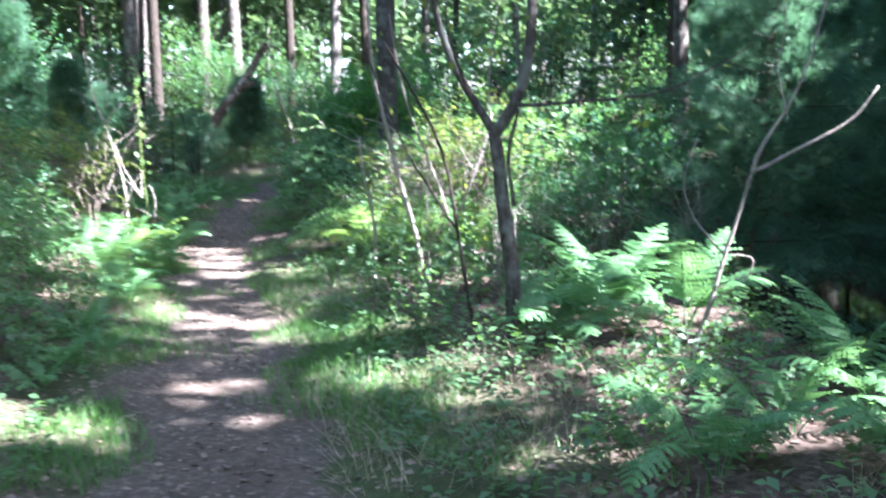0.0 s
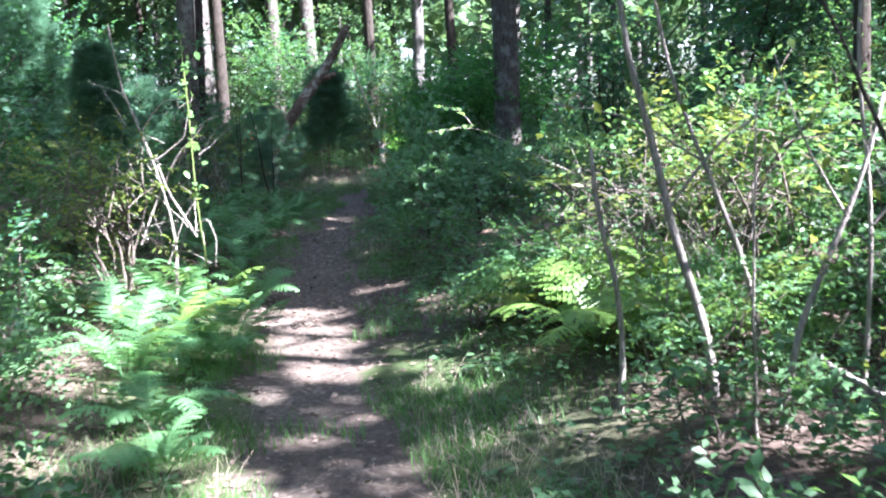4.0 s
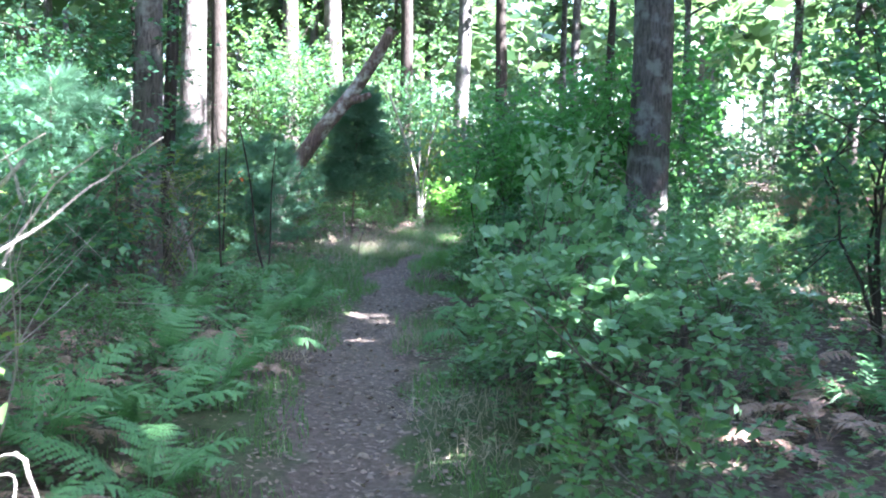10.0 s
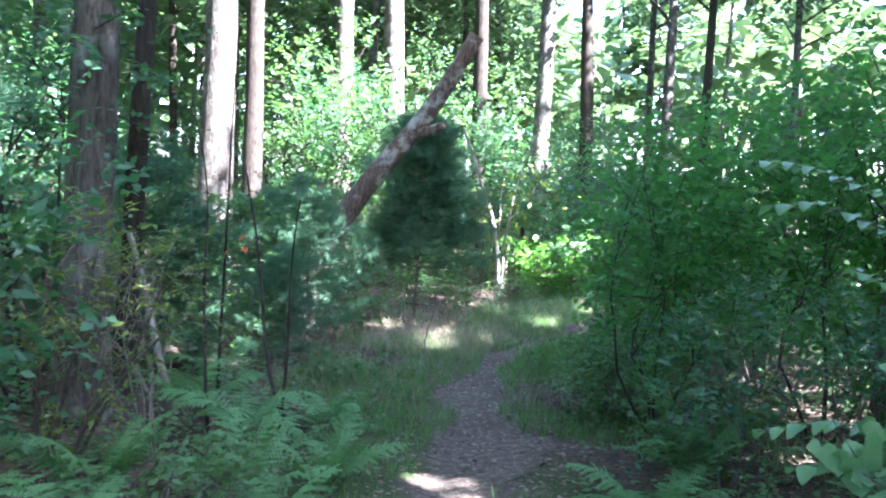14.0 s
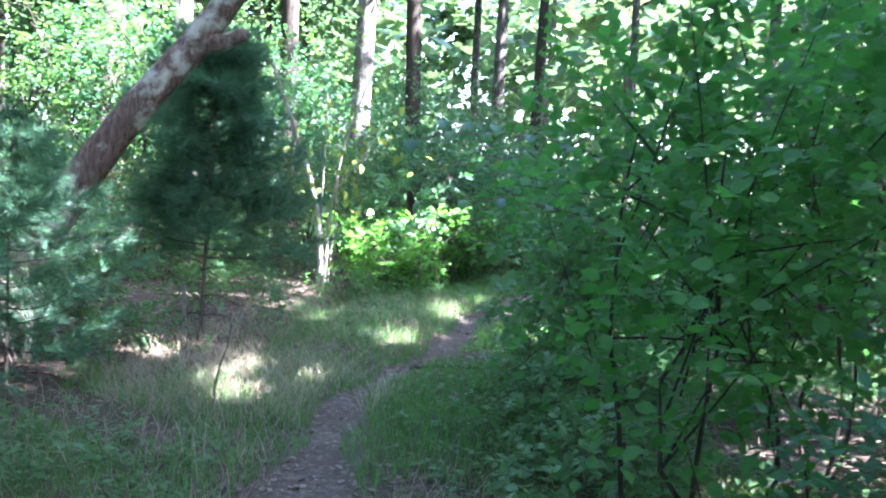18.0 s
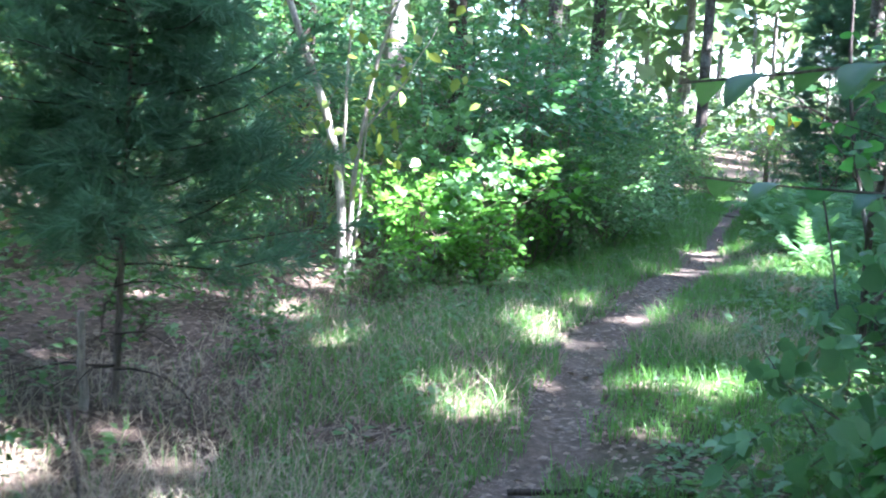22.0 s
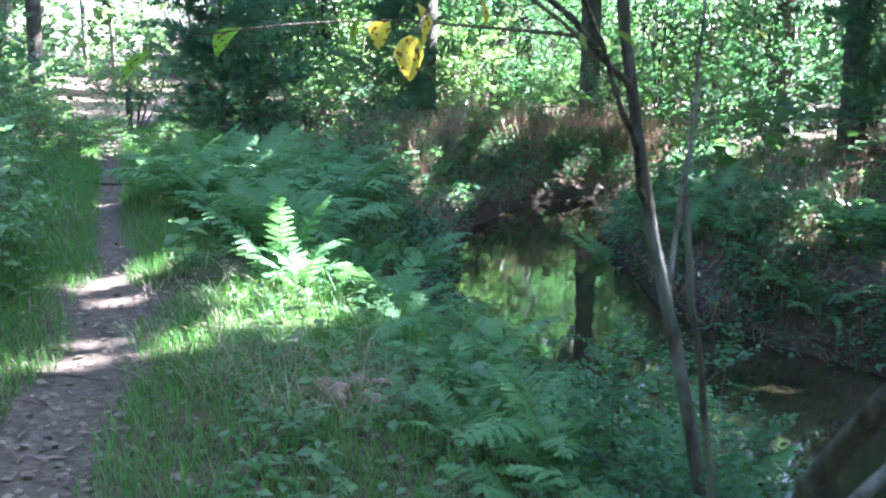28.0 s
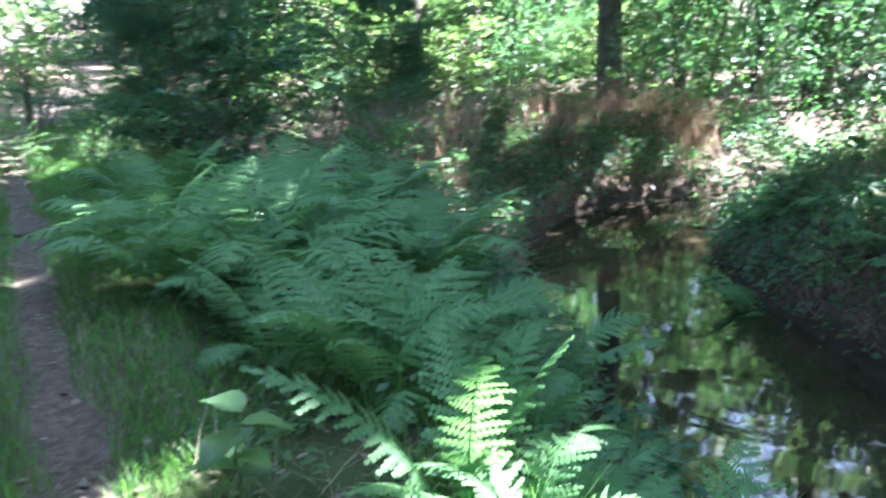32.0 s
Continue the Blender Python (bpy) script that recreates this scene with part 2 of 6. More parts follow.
# how far the trail lies below or above the wood beside it, along y
RISE = np.array([(-10, -0.1), (4, -0.12), (7, -0.17), (9, -0.25), (12.5, -0.27), (15, -0.25), (17, -0.15), (18.3, -0.11), (20.5, -0.2), (22.8, -0.28), (25, -0.15), (27.5, 0), (31, 0.06), (35, 0.12), (38, 0.17), (41, 0.14), (48, 0)])
BROOK = np.array([(6, -60), (4.4, -2), (3.9, 7), (4.3, 14), (4.0, 20), (2.7, 26), (1.6, 29.5), (1.5, 31.8), (1.95, 33.6), (2.1, 35.2), (2.75, 36.6), (4.0, 38.4), (5.3, 39.8), (6.8, 40.6), (9, 40.2), (40, 36)])
BROOK_HALF = np.array([1.3, 1.3, 1.3, 1.3, 1.3, 1.3, 1.3, 1.3, 1.3, 1.12, 0.98, 0.88, 0.85, 0.85, 0.9, 1.0])
WATER_Z = -0.58


def far_from(line, x, y):
    """Distance of places to a line of points, and the share of the way along it."""
    x, y = np.asarray(x, float), np.asarray(y, float)
    best, where = np.full(x.shape, 1e9), np.zeros(x.shape)
    for i in range(len(line) - 1):
        a, b = line[i], line[i + 1]
        d = b - a
        s = np.clip(((x - a[0]) * d[0] + (y - a[1]) * d[1]) / (d @ d), 0, 1)
        q = np.hypot(x - a[0] - s * d[0], y - a[1] - s * d[1])
        near = q < best
        best, where = np.where(near, q, best), np.where(near, i + s, where)
    return best, where


def east_of(line, x, y):
    """Whether places lie to the right of a line, as one walks along it."""
    x, y = np.asarray(x, float), np.asarray(y, float)
    best, side = np.full(x.shape, 1e9), np.zeros(x.shape)
    for i in range(len(line) - 1):
        a, b = line[i], line[i + 1]
        d = b - a
        s = np.clip(((x - a[0]) * d[0] + (y - a[1]) * d[1]) / (d @ d), 0, 1)
        q = np.hypot(x - a[0] - s * d[0], y - a[1] - s * d[1])
        near = q < best
        best = np.where(near, q, best)
        side = np.where(near, d[1] * (x - a[0]) - d[0] * (y - a[1]), side)
    return side > 0


def step(a, b, v):
    s = np.clip((v - a) / (b - a), 0, 1)
    return s * s * (3 - 2 * s)


def wave(x, y, scale, seed=0.0):
    """A soft, cheap unevenness between -1 and 1."""
    a = np.sin(x * scale + 1.3 * seed + 1.7 * np.sin(y * scale * 0.63 + seed))
    b = np.sin(y * scale * 1.13 - seed + 1.4 * np.sin(x * scale * 0.71 + 2.1 * seed))
    return 0.5 * (a + b)


def land(x, y):
    x, y = np.asarray(x, float), np.asarray(y, float)
    td, tw = far_from(TRAIL, x, y)
    bd, bw = far_from(BROOK, x, y)
    half = np.interp(tw, np.arange(len(HALF)), HALF)
    off = step(0.3, 2.5, td)
    z = 0.05 * wave(x, y, 0.9, 1) * off + 0.03 * wave(x, y, 2.7, 2) * off + 0.012 * wave(x, y, 7.0, 3)
    z = z + 0.18 * step(1.0, 4.5, td) * (x < np.interp(y, TRAIL[:, 1], TRAIL[:, 0]))
    z = z + np.interp(y, RISE[:, 0], RISE[:, 1]) * (1 - 0.8 * step(0.6, 2.0, td))
    z = z + 0.05 * step(half * 0.6, half * 1.3 + 0.15, td)
    east = east_of(BROOK, x, y)
    z = z + (0.3 + 0.12 * wave(x, y, 1.6, 9)) * step(1.7, 3.4, bd) * east
    wid = np.interp(bw, np.arange(len(BROOK_HALF)), BROOK_HALF) + 0.1 * wave(x, y, 1.9, 5)
    slope = -0.42 + (z + 0.42) * step(wid + 0.02, wid + 0.45 + 0.5 * step(36, 39, y) + 0.75 * step(28.5, 30.5, y) * (1 - step(36, 37.5, y)) * ~east, bd)
    cut = 1 - step(wid - 0.25, wid + 0.08, bd)
    z = slope * (1 - cut) - 1.0 * cut
    far = step(30, 200, np.hypot(x, y - 20))
    return z + 3.0 * far


def ground_z(x, y):
    return float(land(np.array([x]), np.array([y]))[0])


def spread(lo, hi, fine, reach, grow=1.18):
    mid = list(np.arange(lo, hi + fine, fine))
    s, right, left = fine, [], []
    p, q = mid[-1], mid[0]
    while p < reach:
        s *= grow
        p, q = p + s, q - s
        right.append(p)
        left.append(q)
    return np.array(left[::-1] + mid + right)


def mesh_of(name, verts, faces, mat, smooth=False):
    """A mesh from an array of places and a list of arrays of faces (all of one corner count each)."""
    me = bpy.data.meshes.new(name)
    verts = np.asarray(verts, np.float32)
    faces = [np.asarray(f, np.int32) for f in faces if len(f)]
    loops = np.concatenate([f.ravel() for f in faces])
    sizes = np.concatenate([np.full(len(f), f.shape[1]) for f in faces])
    me.vertices.add(len(verts))
    me.vertices.foreach_set("co", verts.ravel())
    me.loops.add(len(loops))
    me.loops.foreach_set("vertex_index", loops)
    me.polygons.add(len(sizes))
    me.polygons.foreach_set("loop_start", np.concatenate(([0], np.cumsum(sizes)[:-1])))
    me.update(calc_edges=True)
    if smooth:
        me.polygons.foreach_set("use_smooth", np.ones(len(sizes), bool))
    me.materials.append(mat)
    return me


def part(name, me, parent=None, label="", m=None):
    ob = new(name, me)
    if parent is not None:
        ob.parent = parent
    if m is not None:
        ob.matrix_basis = m
    if label:
        ob["label"] = label
    return ob


def thing(name, label, category, pieces, m, group="", kind=""):
    """An Empty at the thing's base with its parts: pieces are (name, mesh) or (name, mesh, label)."""
    base = new(name)
    base.empty_display_size = 0.1
    base.matrix_basis = m
    tagged(base, label, category, group, kind)
    for p in pieces:
        ob = part(p[0], p[1], base, p[2] if len(p) > 2 else "")
        if p[0] in ("stemwork", "branchwork", "limbwork", "foliage", "leafage"):
            ob["kind"] = "stuff"
    return base


def at(x, y, z=0.0, turn=0.0, size=1.0, tall=1.0):
    return Matrix.LocRotScale((x, y, ground_z(x, y) + z), Euler((0, 0, turn)), (size, size, size * tall))


# ground: one sheet, fine near the trail
gx, gy = spread(-8, 8.5, 0.14, 420), spread(-3, 48, 0.14, 420)
GX, GY = np.meshgrid(gx, gy)
nx, ny = len(gx), len(gy)
GZ = land(GX.ravel(), GY.ravel())
idx = np.arange(nx * ny).reshape(ny, nx)
quads = np.stack([idx[:-1, :-1], idx[:-1, 1:], idx[1:, 1:], idx[1:, :-1]], -1).reshape(-1, 4)
gm = mesh_of("ground", np.stack([GX.ravel(), GY.ravel(), GZ], -1), [quads], GROUND, True)
td, tw = far_from(TRAIL, GX.ravel(), GY.ravel())
bd, bw = far_from(BROOK, GX.ravel(), GY.ravel())
half = np.interp(tw, np.arange(len(HALF)), HALF) * (0.95 + 0.36 * wave(GX.ravel(), GY.ravel(), 2.6, 4) + 0.22 * wave(GX.ravel(), GY.ravel(), 9.0, 6))
cover = np.zeros((nx * ny, 4), np.float32)
cover[:, 0] = 1 - step(half * 0.5, half * 1.4 + 0.12, td)
cover[:, 1] = (1 - step(0.7, 2.2, td)) * 0.8 * step(-0.3, 0.5, wave(GX.ravel(), GY.ravel(), 1.1, 7) + 0.3)
bank = np.interp(bw, np.arange(len(BROOK_HALF)), BROOK_HALF)
cover[:, 2] = 1 - step(bank - 0.1, bank + 0.14, bd)
cover[:, 3] = 1
ca = gm.color_attributes.new("cover", "FLOAT_COLOR", "POINT")
ca.data.foreach_set("color", cover.ravel())
tagged(new("ground", gm), "forest floor of leaf litter, moss and bare trail soil", "ground", kind="structure")

# water in the brook
bl = []
for i in range(len(BROOK) - 1):
    for s in np.linspace(0, 1, 8, endpoint=False):
        bl.append(BROOK[i] * (1 - s) + BROOK[i + 1] * s)
bl = np.array(bl)
tan = np.gradient(bl, axis=0)
tan /= np.linalg.norm(tan, axis=1)[:, None]
nor = np.stack([tan[:, 1], -tan[:, 0]], -1)
wv = []
for c in np.linspace(-1.75, 1.75, 9):
    wv.append(np.column_stack([bl + nor * c, np.full(len(bl), WATER_Z)]))
wv = np.stack(wv, 1)
wi = np.arange(len(bl) * 9).reshape(len(bl), 9)
wq = np.stack([wi[:-1, :-1], wi[:-1, 1:], wi[1:, 1:], wi[1:, :-1]], -1).reshape(-1, 4)
tagged(new("water", mesh_of("water", wv.reshape(-1, 3), [wq], WATER, True)), "still dark brown water of a narrow woodland brook", "water", kind="structure")


# ---- shapes of plants ----
def tube(points, radii, sides=8, rough=0.0, seed=0):
    """Verts and quads of a bent tapering tube; rough: bark relief as a share of the radius."""
    rng = np.random.default_rng(seed)
    P = np.asarray(points, float)
    r = np.asarray(radii, float)
    T = np.gradient(P, axis=0)
    T /= np.linalg.norm(T, axis=1)[:, None] + 1e-9
    ref = np.array([1.0, 0, 0]) if abs(T[0][0]) < 0.9 else np.array([0, 1.0, 0])
    X = np.cross(T, ref)
    X /= np.linalg.norm(X, axis=1)[:, None] + 1e-9
    Y = np.cross(T, X)
    ang = np.linspace(0, 2 * np.pi, sides, endpoint=False)
    lump = 1 + rough * rng.uniform(-1, 1, (len(P), sides))
    rad = r[:, None] * lump
    V = P[:, None] + rad[..., None] * (np.cos(ang)[None, :, None] * X[:, None] + np.sin(ang)[None, :, None] * Y[:, None])
    i = np.arange(len(P) * sides).reshape(len(P), sides)
    j = np.roll(i, -1, 1)
    F = np.stack([i[:-1], j[:-1], j[1:], i[1:]], -1).reshape(-1, 4)
    V = V.reshape(-1, 3)
    return np.vstack([V, P[-1:]]), F, np.stack([i[-1], j[-1], np.full(sides, len(V))], -1)


def tubes(name, items, mat):
    """One mesh of several tubes: items are (points, radii, sides, rough)."""
    vs, q, t, o = [], [], [], 0
    for k, (p, r, s, ro) in enumerate(items):
        v, f, cap = tube(p, r, s, ro, k)
        vs.append(v)
        q.append(f + o)
        t.append(cap + o)
        o += len(v)
    return mesh_of(name, np.vstack(vs), [np.vstack(q), np.vstack(t)], mat, True)


def bend(points, n=10, wob=0.0, seed=0):
    """A smooth line of n places through the given ones."""
    P = np.asarray(points, float)
    d = np.concatenate(([0], np.cumsum(np.linalg.norm(np.diff(P, axis=0), axis=1))))
    s = np.linspace(0, d[-1], n)
    Q = np.stack([np.interp(s, d, P[:, k]) for k in range(3)], -1)
    for _ in range(2):
        Q[1:-1] = 0.25 * Q[:-2] + 0.5 * Q[1:-1] + 0.25 * Q[2:]
    if wob:
        rng = np.random.default_rng(seed)
        w = rng.normal(0, wob, Q.shape)
        w[0] = 0
        w[1:-1] = (w[:-2] + w[1:-1] + w[2:]) / 3
        Q += w
    return Q


BLADE = (np.array([(0, 0, 0), (-.3, .3, .05), (.3, .3, .05), (0, .33, 0), (-.27, .65, .02), (.27, .65, .02), (0, .68, -.03), (0, 1, -.13)], float),
         [(0, 3, 1), (0, 2, 3), (4, 6, 7), (6, 5, 7)], [(1, 3, 6, 4), (3, 2, 5, 6)])
SMALL = (np.array([(0, 0, 0), (-.27, .5, .06), (.27, .5, .06), (0, .5, 0), (0, 1, -.1)], float), [(0, 3, 1), (0, 2, 3), (1, 3, 4), (3, 2, 4)], [])
SLIM = (np.array([(0, 0, 0), (-.15, .4, .04), (.15, .4, .04), (0, .42, 0), (0, 1, -.12)], float), [(0, 3, 1), (0, 2, 3), (1, 3, 4), (3, 2, 4)], [])
CARD = (np.array([(0, 0, 0), (-.32, .5, .06), (.32, .5, -.06), (0, 1, -.1)], float), [(0, 2, 1), (1, 2, 3)], [])


def unit(v):
    return v / (np.linalg.norm(v, axis=-1, keepdims=True) + 1e-9)


def stamp(shape, places, ways, ups, sizes):
    """Verts and faces of many leaves: each at its place, pointing its way, its upper side up."""
    tv, tri, quad = shape
    Y = unit(ways)
    X = unit(np.cross(Y, ups))
    Z = np.cross(X, Y)
    V = places[:, None] + sizes[:, None, None] * (tv[None, :, :1] * X[:, None] + tv[None, :, 1:2] * Y[:, None] + tv[None, :, 2:] * Z[:, None])
    o = (np.arange(len(places)) * len(tv))[:, None, None]
    F = [(np.array(f)[None] + o).reshape(-1, len(f[0])) for f in (tri, quad) if f]
    return V.reshape(-1, 3), F


def foliage(name, shape, places, ways, ups, sizes, mat):
    v, f = stamp(shape, places, ways, ups, sizes)
    return mesh_of(name, v, f, mat)


def crown_twigs(rng, n, centre, radii, hollow=0.35, lumps=9, lump_size=0.45):
    """Twig starts and directions in an uneven crown of several lobes."""
    c = unit(rng.normal(size=(lumps, 3))) * rng.uniform(0.25, 0.8, (lumps, 1))
    k = rng.integers(0, lumps, n)
    off = unit(rng.normal(size=(n, 3))) * (hollow + (1 - hollow) * rng.uniform(0, 1, (n, 1)) ** 0.6) * lump_size * rng.uniform(0.7, 1.15, (lumps, 1))[k]
    p = (c[k] + off) * radii + centre
    d = unit(unit(off) * 1.0 + unit(c[k]) * 0.5 + np.array([0, 0, 0.15]) + rng.normal(0, 0.3, (n, 3)))
    return p, d


def leafy(rng, starts, ways, length, per, size, flat=0.7, droop=0.25):
    """Leaves in two ranks along twigs: places, ways, upper sides, sizes."""
    n = len(starts)
    s = (np.arange(per) + 0.5) / per
    L = length * rng.uniform(0.6, 1.2, n)
    side = unit(np.cross(ways, np.array([0, 0, 1.0])) + 1e-6)
    P = starts[:, None] + ways[:, None] * (s[None] * L[:, None])[..., None]
    P[..., 2] -= (droop * (s[None] ** 2) * L[:, None])
    sg = np.where(np.arange(per) % 2 == 0, 1.0, -1.0)[None, :, None]
    D = ways[:, None] * 0.55 + side[:, None] * sg + rng.normal(0, 0.3, (n, per, 3))
    U = np.array([0, 0, 1.0]) * flat + rng.normal(0, 0.45, (n, per, 3))
    S = size * rng.uniform(0.6, 1.2, (n, per)) * (1 - 0.3 * s[None])
    return P.reshape(-1, 3), D.reshape(-1, 3), U.reshape(-1, 3), S.ravel()


def shrub_meshes(seed, h, r, twigs, per, size, shape, leaf_mat, stem_mat, stems=5, thick=0.014, low=0.15, length=0.28, lumps=9, lump_size=0.45):
    """Stems and foliage of a shrub h high and r wide, its foot at the origin."""
    rng = np.random.default_rng(seed)
    centre, radii = np.array([0, 0, h * (0.5 + low / 2)]), np.array([r, r, h * (0.5 - low / 2)])
    p, d = crown_twigs(rng, twigs, centre, radii, lumps=lumps, lump_size=lump_size)
    p[:, 2] = np.clip(p[:, 2], 0.08, None)
    items = []
    marks = []
    for k in range(stems):
        marks.append(len(items))
        a = rng.uniform(0, 6.28)
        top = p[rng.integers(0, twigs)]
        mid = np.array([math.cos(a) * r * 0.3, math.sin(a) * r * 0.3, h * 0.2]) + top * np.array([0.3, 0.3, 0.3])
        items.append((bend([(0.04 * math.cos(a), 0.04 * math.sin(a), -0.05), mid, top], 8, 0.025 * h, seed + k), np.linspace(thick, thick * 0.3, 8), 4, 0.1))
        for j in range(4):
            tip = p[rng.integers(0, twigs)]
            q = items[-1 - j][0][rng.integers(3, 7)]
            items.append((bend([q, (q + tip) / 2 + np.array([0, 0, 0.05]), tip], 5, 0.008 * h, seed + 40 * k + j), np.linspace(thick * 0.5, thick * 0.18, 5), 3, 0))
    marks.append(len(items))
    for k in rng.integers(0, twigs, min(26, twigs // 3)):
        items.append((np.array([p[k] - d[k] * length * 0.5, p[k], p[k] + d[k] * length * 0.9]), np.array([thick * 0.3, thick * 0.25, thick * 0.1]), 3, 0))
    P, D, U, S = leafy(rng, p, d, length, per, size)
    each = [tubes("stem", items[a:e], stem_mat) for a, e in zip(marks[:-1], marks[1:])]
    return each, tubes("stemwork", items[:marks[-1]], stem_mat), tubes("branchwork", items[marks[-1]:], stem_mat), foliage("foliage", shape, P, D, U, S, leaf_mat)


def frond_mesh(seed, length, width, pairs, leaflets, arch, mat):
    """A fern frond that rises from the origin along +y and arches over; toothed pinnae in pairs."""
    rng = np.random.default_rng(seed)
    s = np.linspace(0, 1, pairs + 6)
    ang = np.radians(80) - s ** 1.25 * np.radians(80 + arch)
    dl = length / len(s)
    pts = np.zeros((len(s), 3))
    sway = rng.normal(0, 0.06)
    for i in range(1, len(s)):
        pts[i] = pts[i - 1] + dl * np.array([sway * s[i], math.cos(ang[i]), math.sin(ang[i])])
    V, Q, T, o = [], [], [], 0
    v, f, c = tube(pts, np.linspace(0.006, 0.0015, len(s)), 3)
    V.append(v)
    Q.append(f)
    T.append(c)
    o = len(v)
    for i in range(5, len(s)):
        u = (i - 5) / (len(s) - 5)
        w = width * (math.sin(math.pi * min(1, 0.16 + 0.86 * u) ** 0.85) ** 0.8 + 0.03) * rng.uniform(0.92, 1.08)
        tg = np.array([0, math.cos(ang[i]), math.sin(ang[i])])
        up = np.array([0, -math.sin(ang[i]), math.cos(ang[i])])
        for sd in (-1, 1):
            ax = unit(np.array([sd * 1.0, 0, 0]) + tg * (0.35 + 0.4 * u + rng.normal(0, 0.12)) - up * (0.1 + rng.normal(0, 0.16)))
            w *= rng.uniform(0.8, 1.12)
            cr = unit(np.cross(up, ax))
            root = pts[i]
            if leaflets:
                m = leaflets
                q = np.linspace(0, 1, m + 1)
                spine = root + np.outer(q * w, ax) - np.outer(q * q * w * 0.18, up)
                loc = []
                fi = []
                for j in range(m):
                    lw = dl * 0.54 * (1 - 0.75 * q[j] ** 1.4) * rng.uniform(0.75, 1.2)
                    a, b = spine[j], spine[j + 1]
                    for cs in (-1, 1):
                        k = len(loc)
                        tip = a * 0.22 + b * 0.78 + cr * cs * lw - up * 0.003
                        loc += [a, b, tip, a * 0.72 + b * 0.28 + cr * cs * lw * 0.92]
                        fi.append((k, k + 1, k + 2, k + 3) if cs > 0 else (k, k + 3, k + 2, k + 1))
                V.append(np.array(loc))
                Q.append(np.array(fi) + o)
                o += len(loc)
            else:
                wd = dl * 0.6
                loc = np.array([root - cr * wd * 0.5, root + cr * wd * 0.5, root + ax * w * 0.6 + cr * wd * 0.45 - up * w * 0.05, root + ax * w * 0.6 - cr * wd * 0.4 - up * w * 0.05,
                                root + ax * w - up * w * 0.16])
                V.append(loc)
                Q.append(np.array([(0, 1, 2, 3)]) + o)
                T.append(np.array([(3, 2, 4)]) + o)
                o += 5
    return mesh_of("frond", np.vstack(V), [np.vstack(Q), np.vstack(T)], mat)


FRONDS = [frond_mesh(k, 0.95, 0.2, 14, 7, a, FERN_GREEN) for k, a in enumerate((5, 18, 32, -12, -22))]
FRONDS_UP = [frond_mesh(k + 50, 0.95, 0.15, 16, 6, a, FERN_GREEN) for k, a in enumerate((-52, -40, -28))]
FRONDS_BRACKEN = [frond_mesh(k + 60, 0.95, 0.24, 12, 6, a, FERN_BRACKEN) for k, a in enumerate((10, 25, -5))]
FRONDS_PLAIN = [frond_mesh(k + 9, 0.8, 0.16, 17, 0, a, FERN_GREEN) for k, a in enumerate((0, 15, 30))]
FRONDS_DEAD = [frond_mesh(k + 29, 0.8, 0.15, 14, 4, a, RUST) for k, a in enumerate((45, 62))]
FRONDS_YELLOW = [frond_mesh(k + 19, 0.8, 0.15, 16, 4, a, FERN_YELLOW) for k, a in enumerate((20, 40))]


def fern(x, y, size=1.0, count=8, seed=0, set_of=FRONDS, label="green wood fern with arching fronds", turn=None, open_to=6.28):
    rng = random.Random(seed * 7919 + int(x * 100) + int(y * 10))
    base = new("fern")
    base.empty_display_size = 0.1
    base.matrix_basis = at(x, y, -0.01)
    tagged(base, label, "fern", "ferns along the trail")
    t0 = rng.uniform(0, 6.28) if turn is None else turn
    for k in range(count):
        a = t0 + open_to * (k + rng.uniform(-0.3, 0.3)) / count
        s = size * rng.uniform(0.7, 1.12)
        part("frond", rng.choice(set_of), base, "", Matrix.LocRotScale((0.03 * math.sin(-a), 0.03 * math.cos(a), 0), Euler((radians(rng.uniform(-22, 12)), radians(rng.uniform(-15, 15)), a)), (s, s, s)))
    return base


def tuft_shape(n, seed, spread_by=0.5):
    """A brush of n needles round +y, as a leaf shape for stamp()."""
    rng = np.random.default_rng(seed)
    v, t = [], []
    for k in range(n):
        a = rng.uniform(0, 6.28)
        o = rng.uniform(0.15, spread_by)
        d = unit(np.array([math.cos(a) * o, 1, math.sin(a) * o]))
        b = np.array([0, rng.uniform(0, 0.45), 0])
        s = unit(np.cross(d, np.array([math.sin(a), 0.2, math.cos(a)]))) * 0.018
        L = rng.uniform(0.6, 1.0)
        i = len(v)
        v += [b - s, b + s, b + d * L]
        t.append((i, i + 1, i + 2))
    return np.array(v), t, []


TUFT = tuft_shape(18, 3, 1.2)


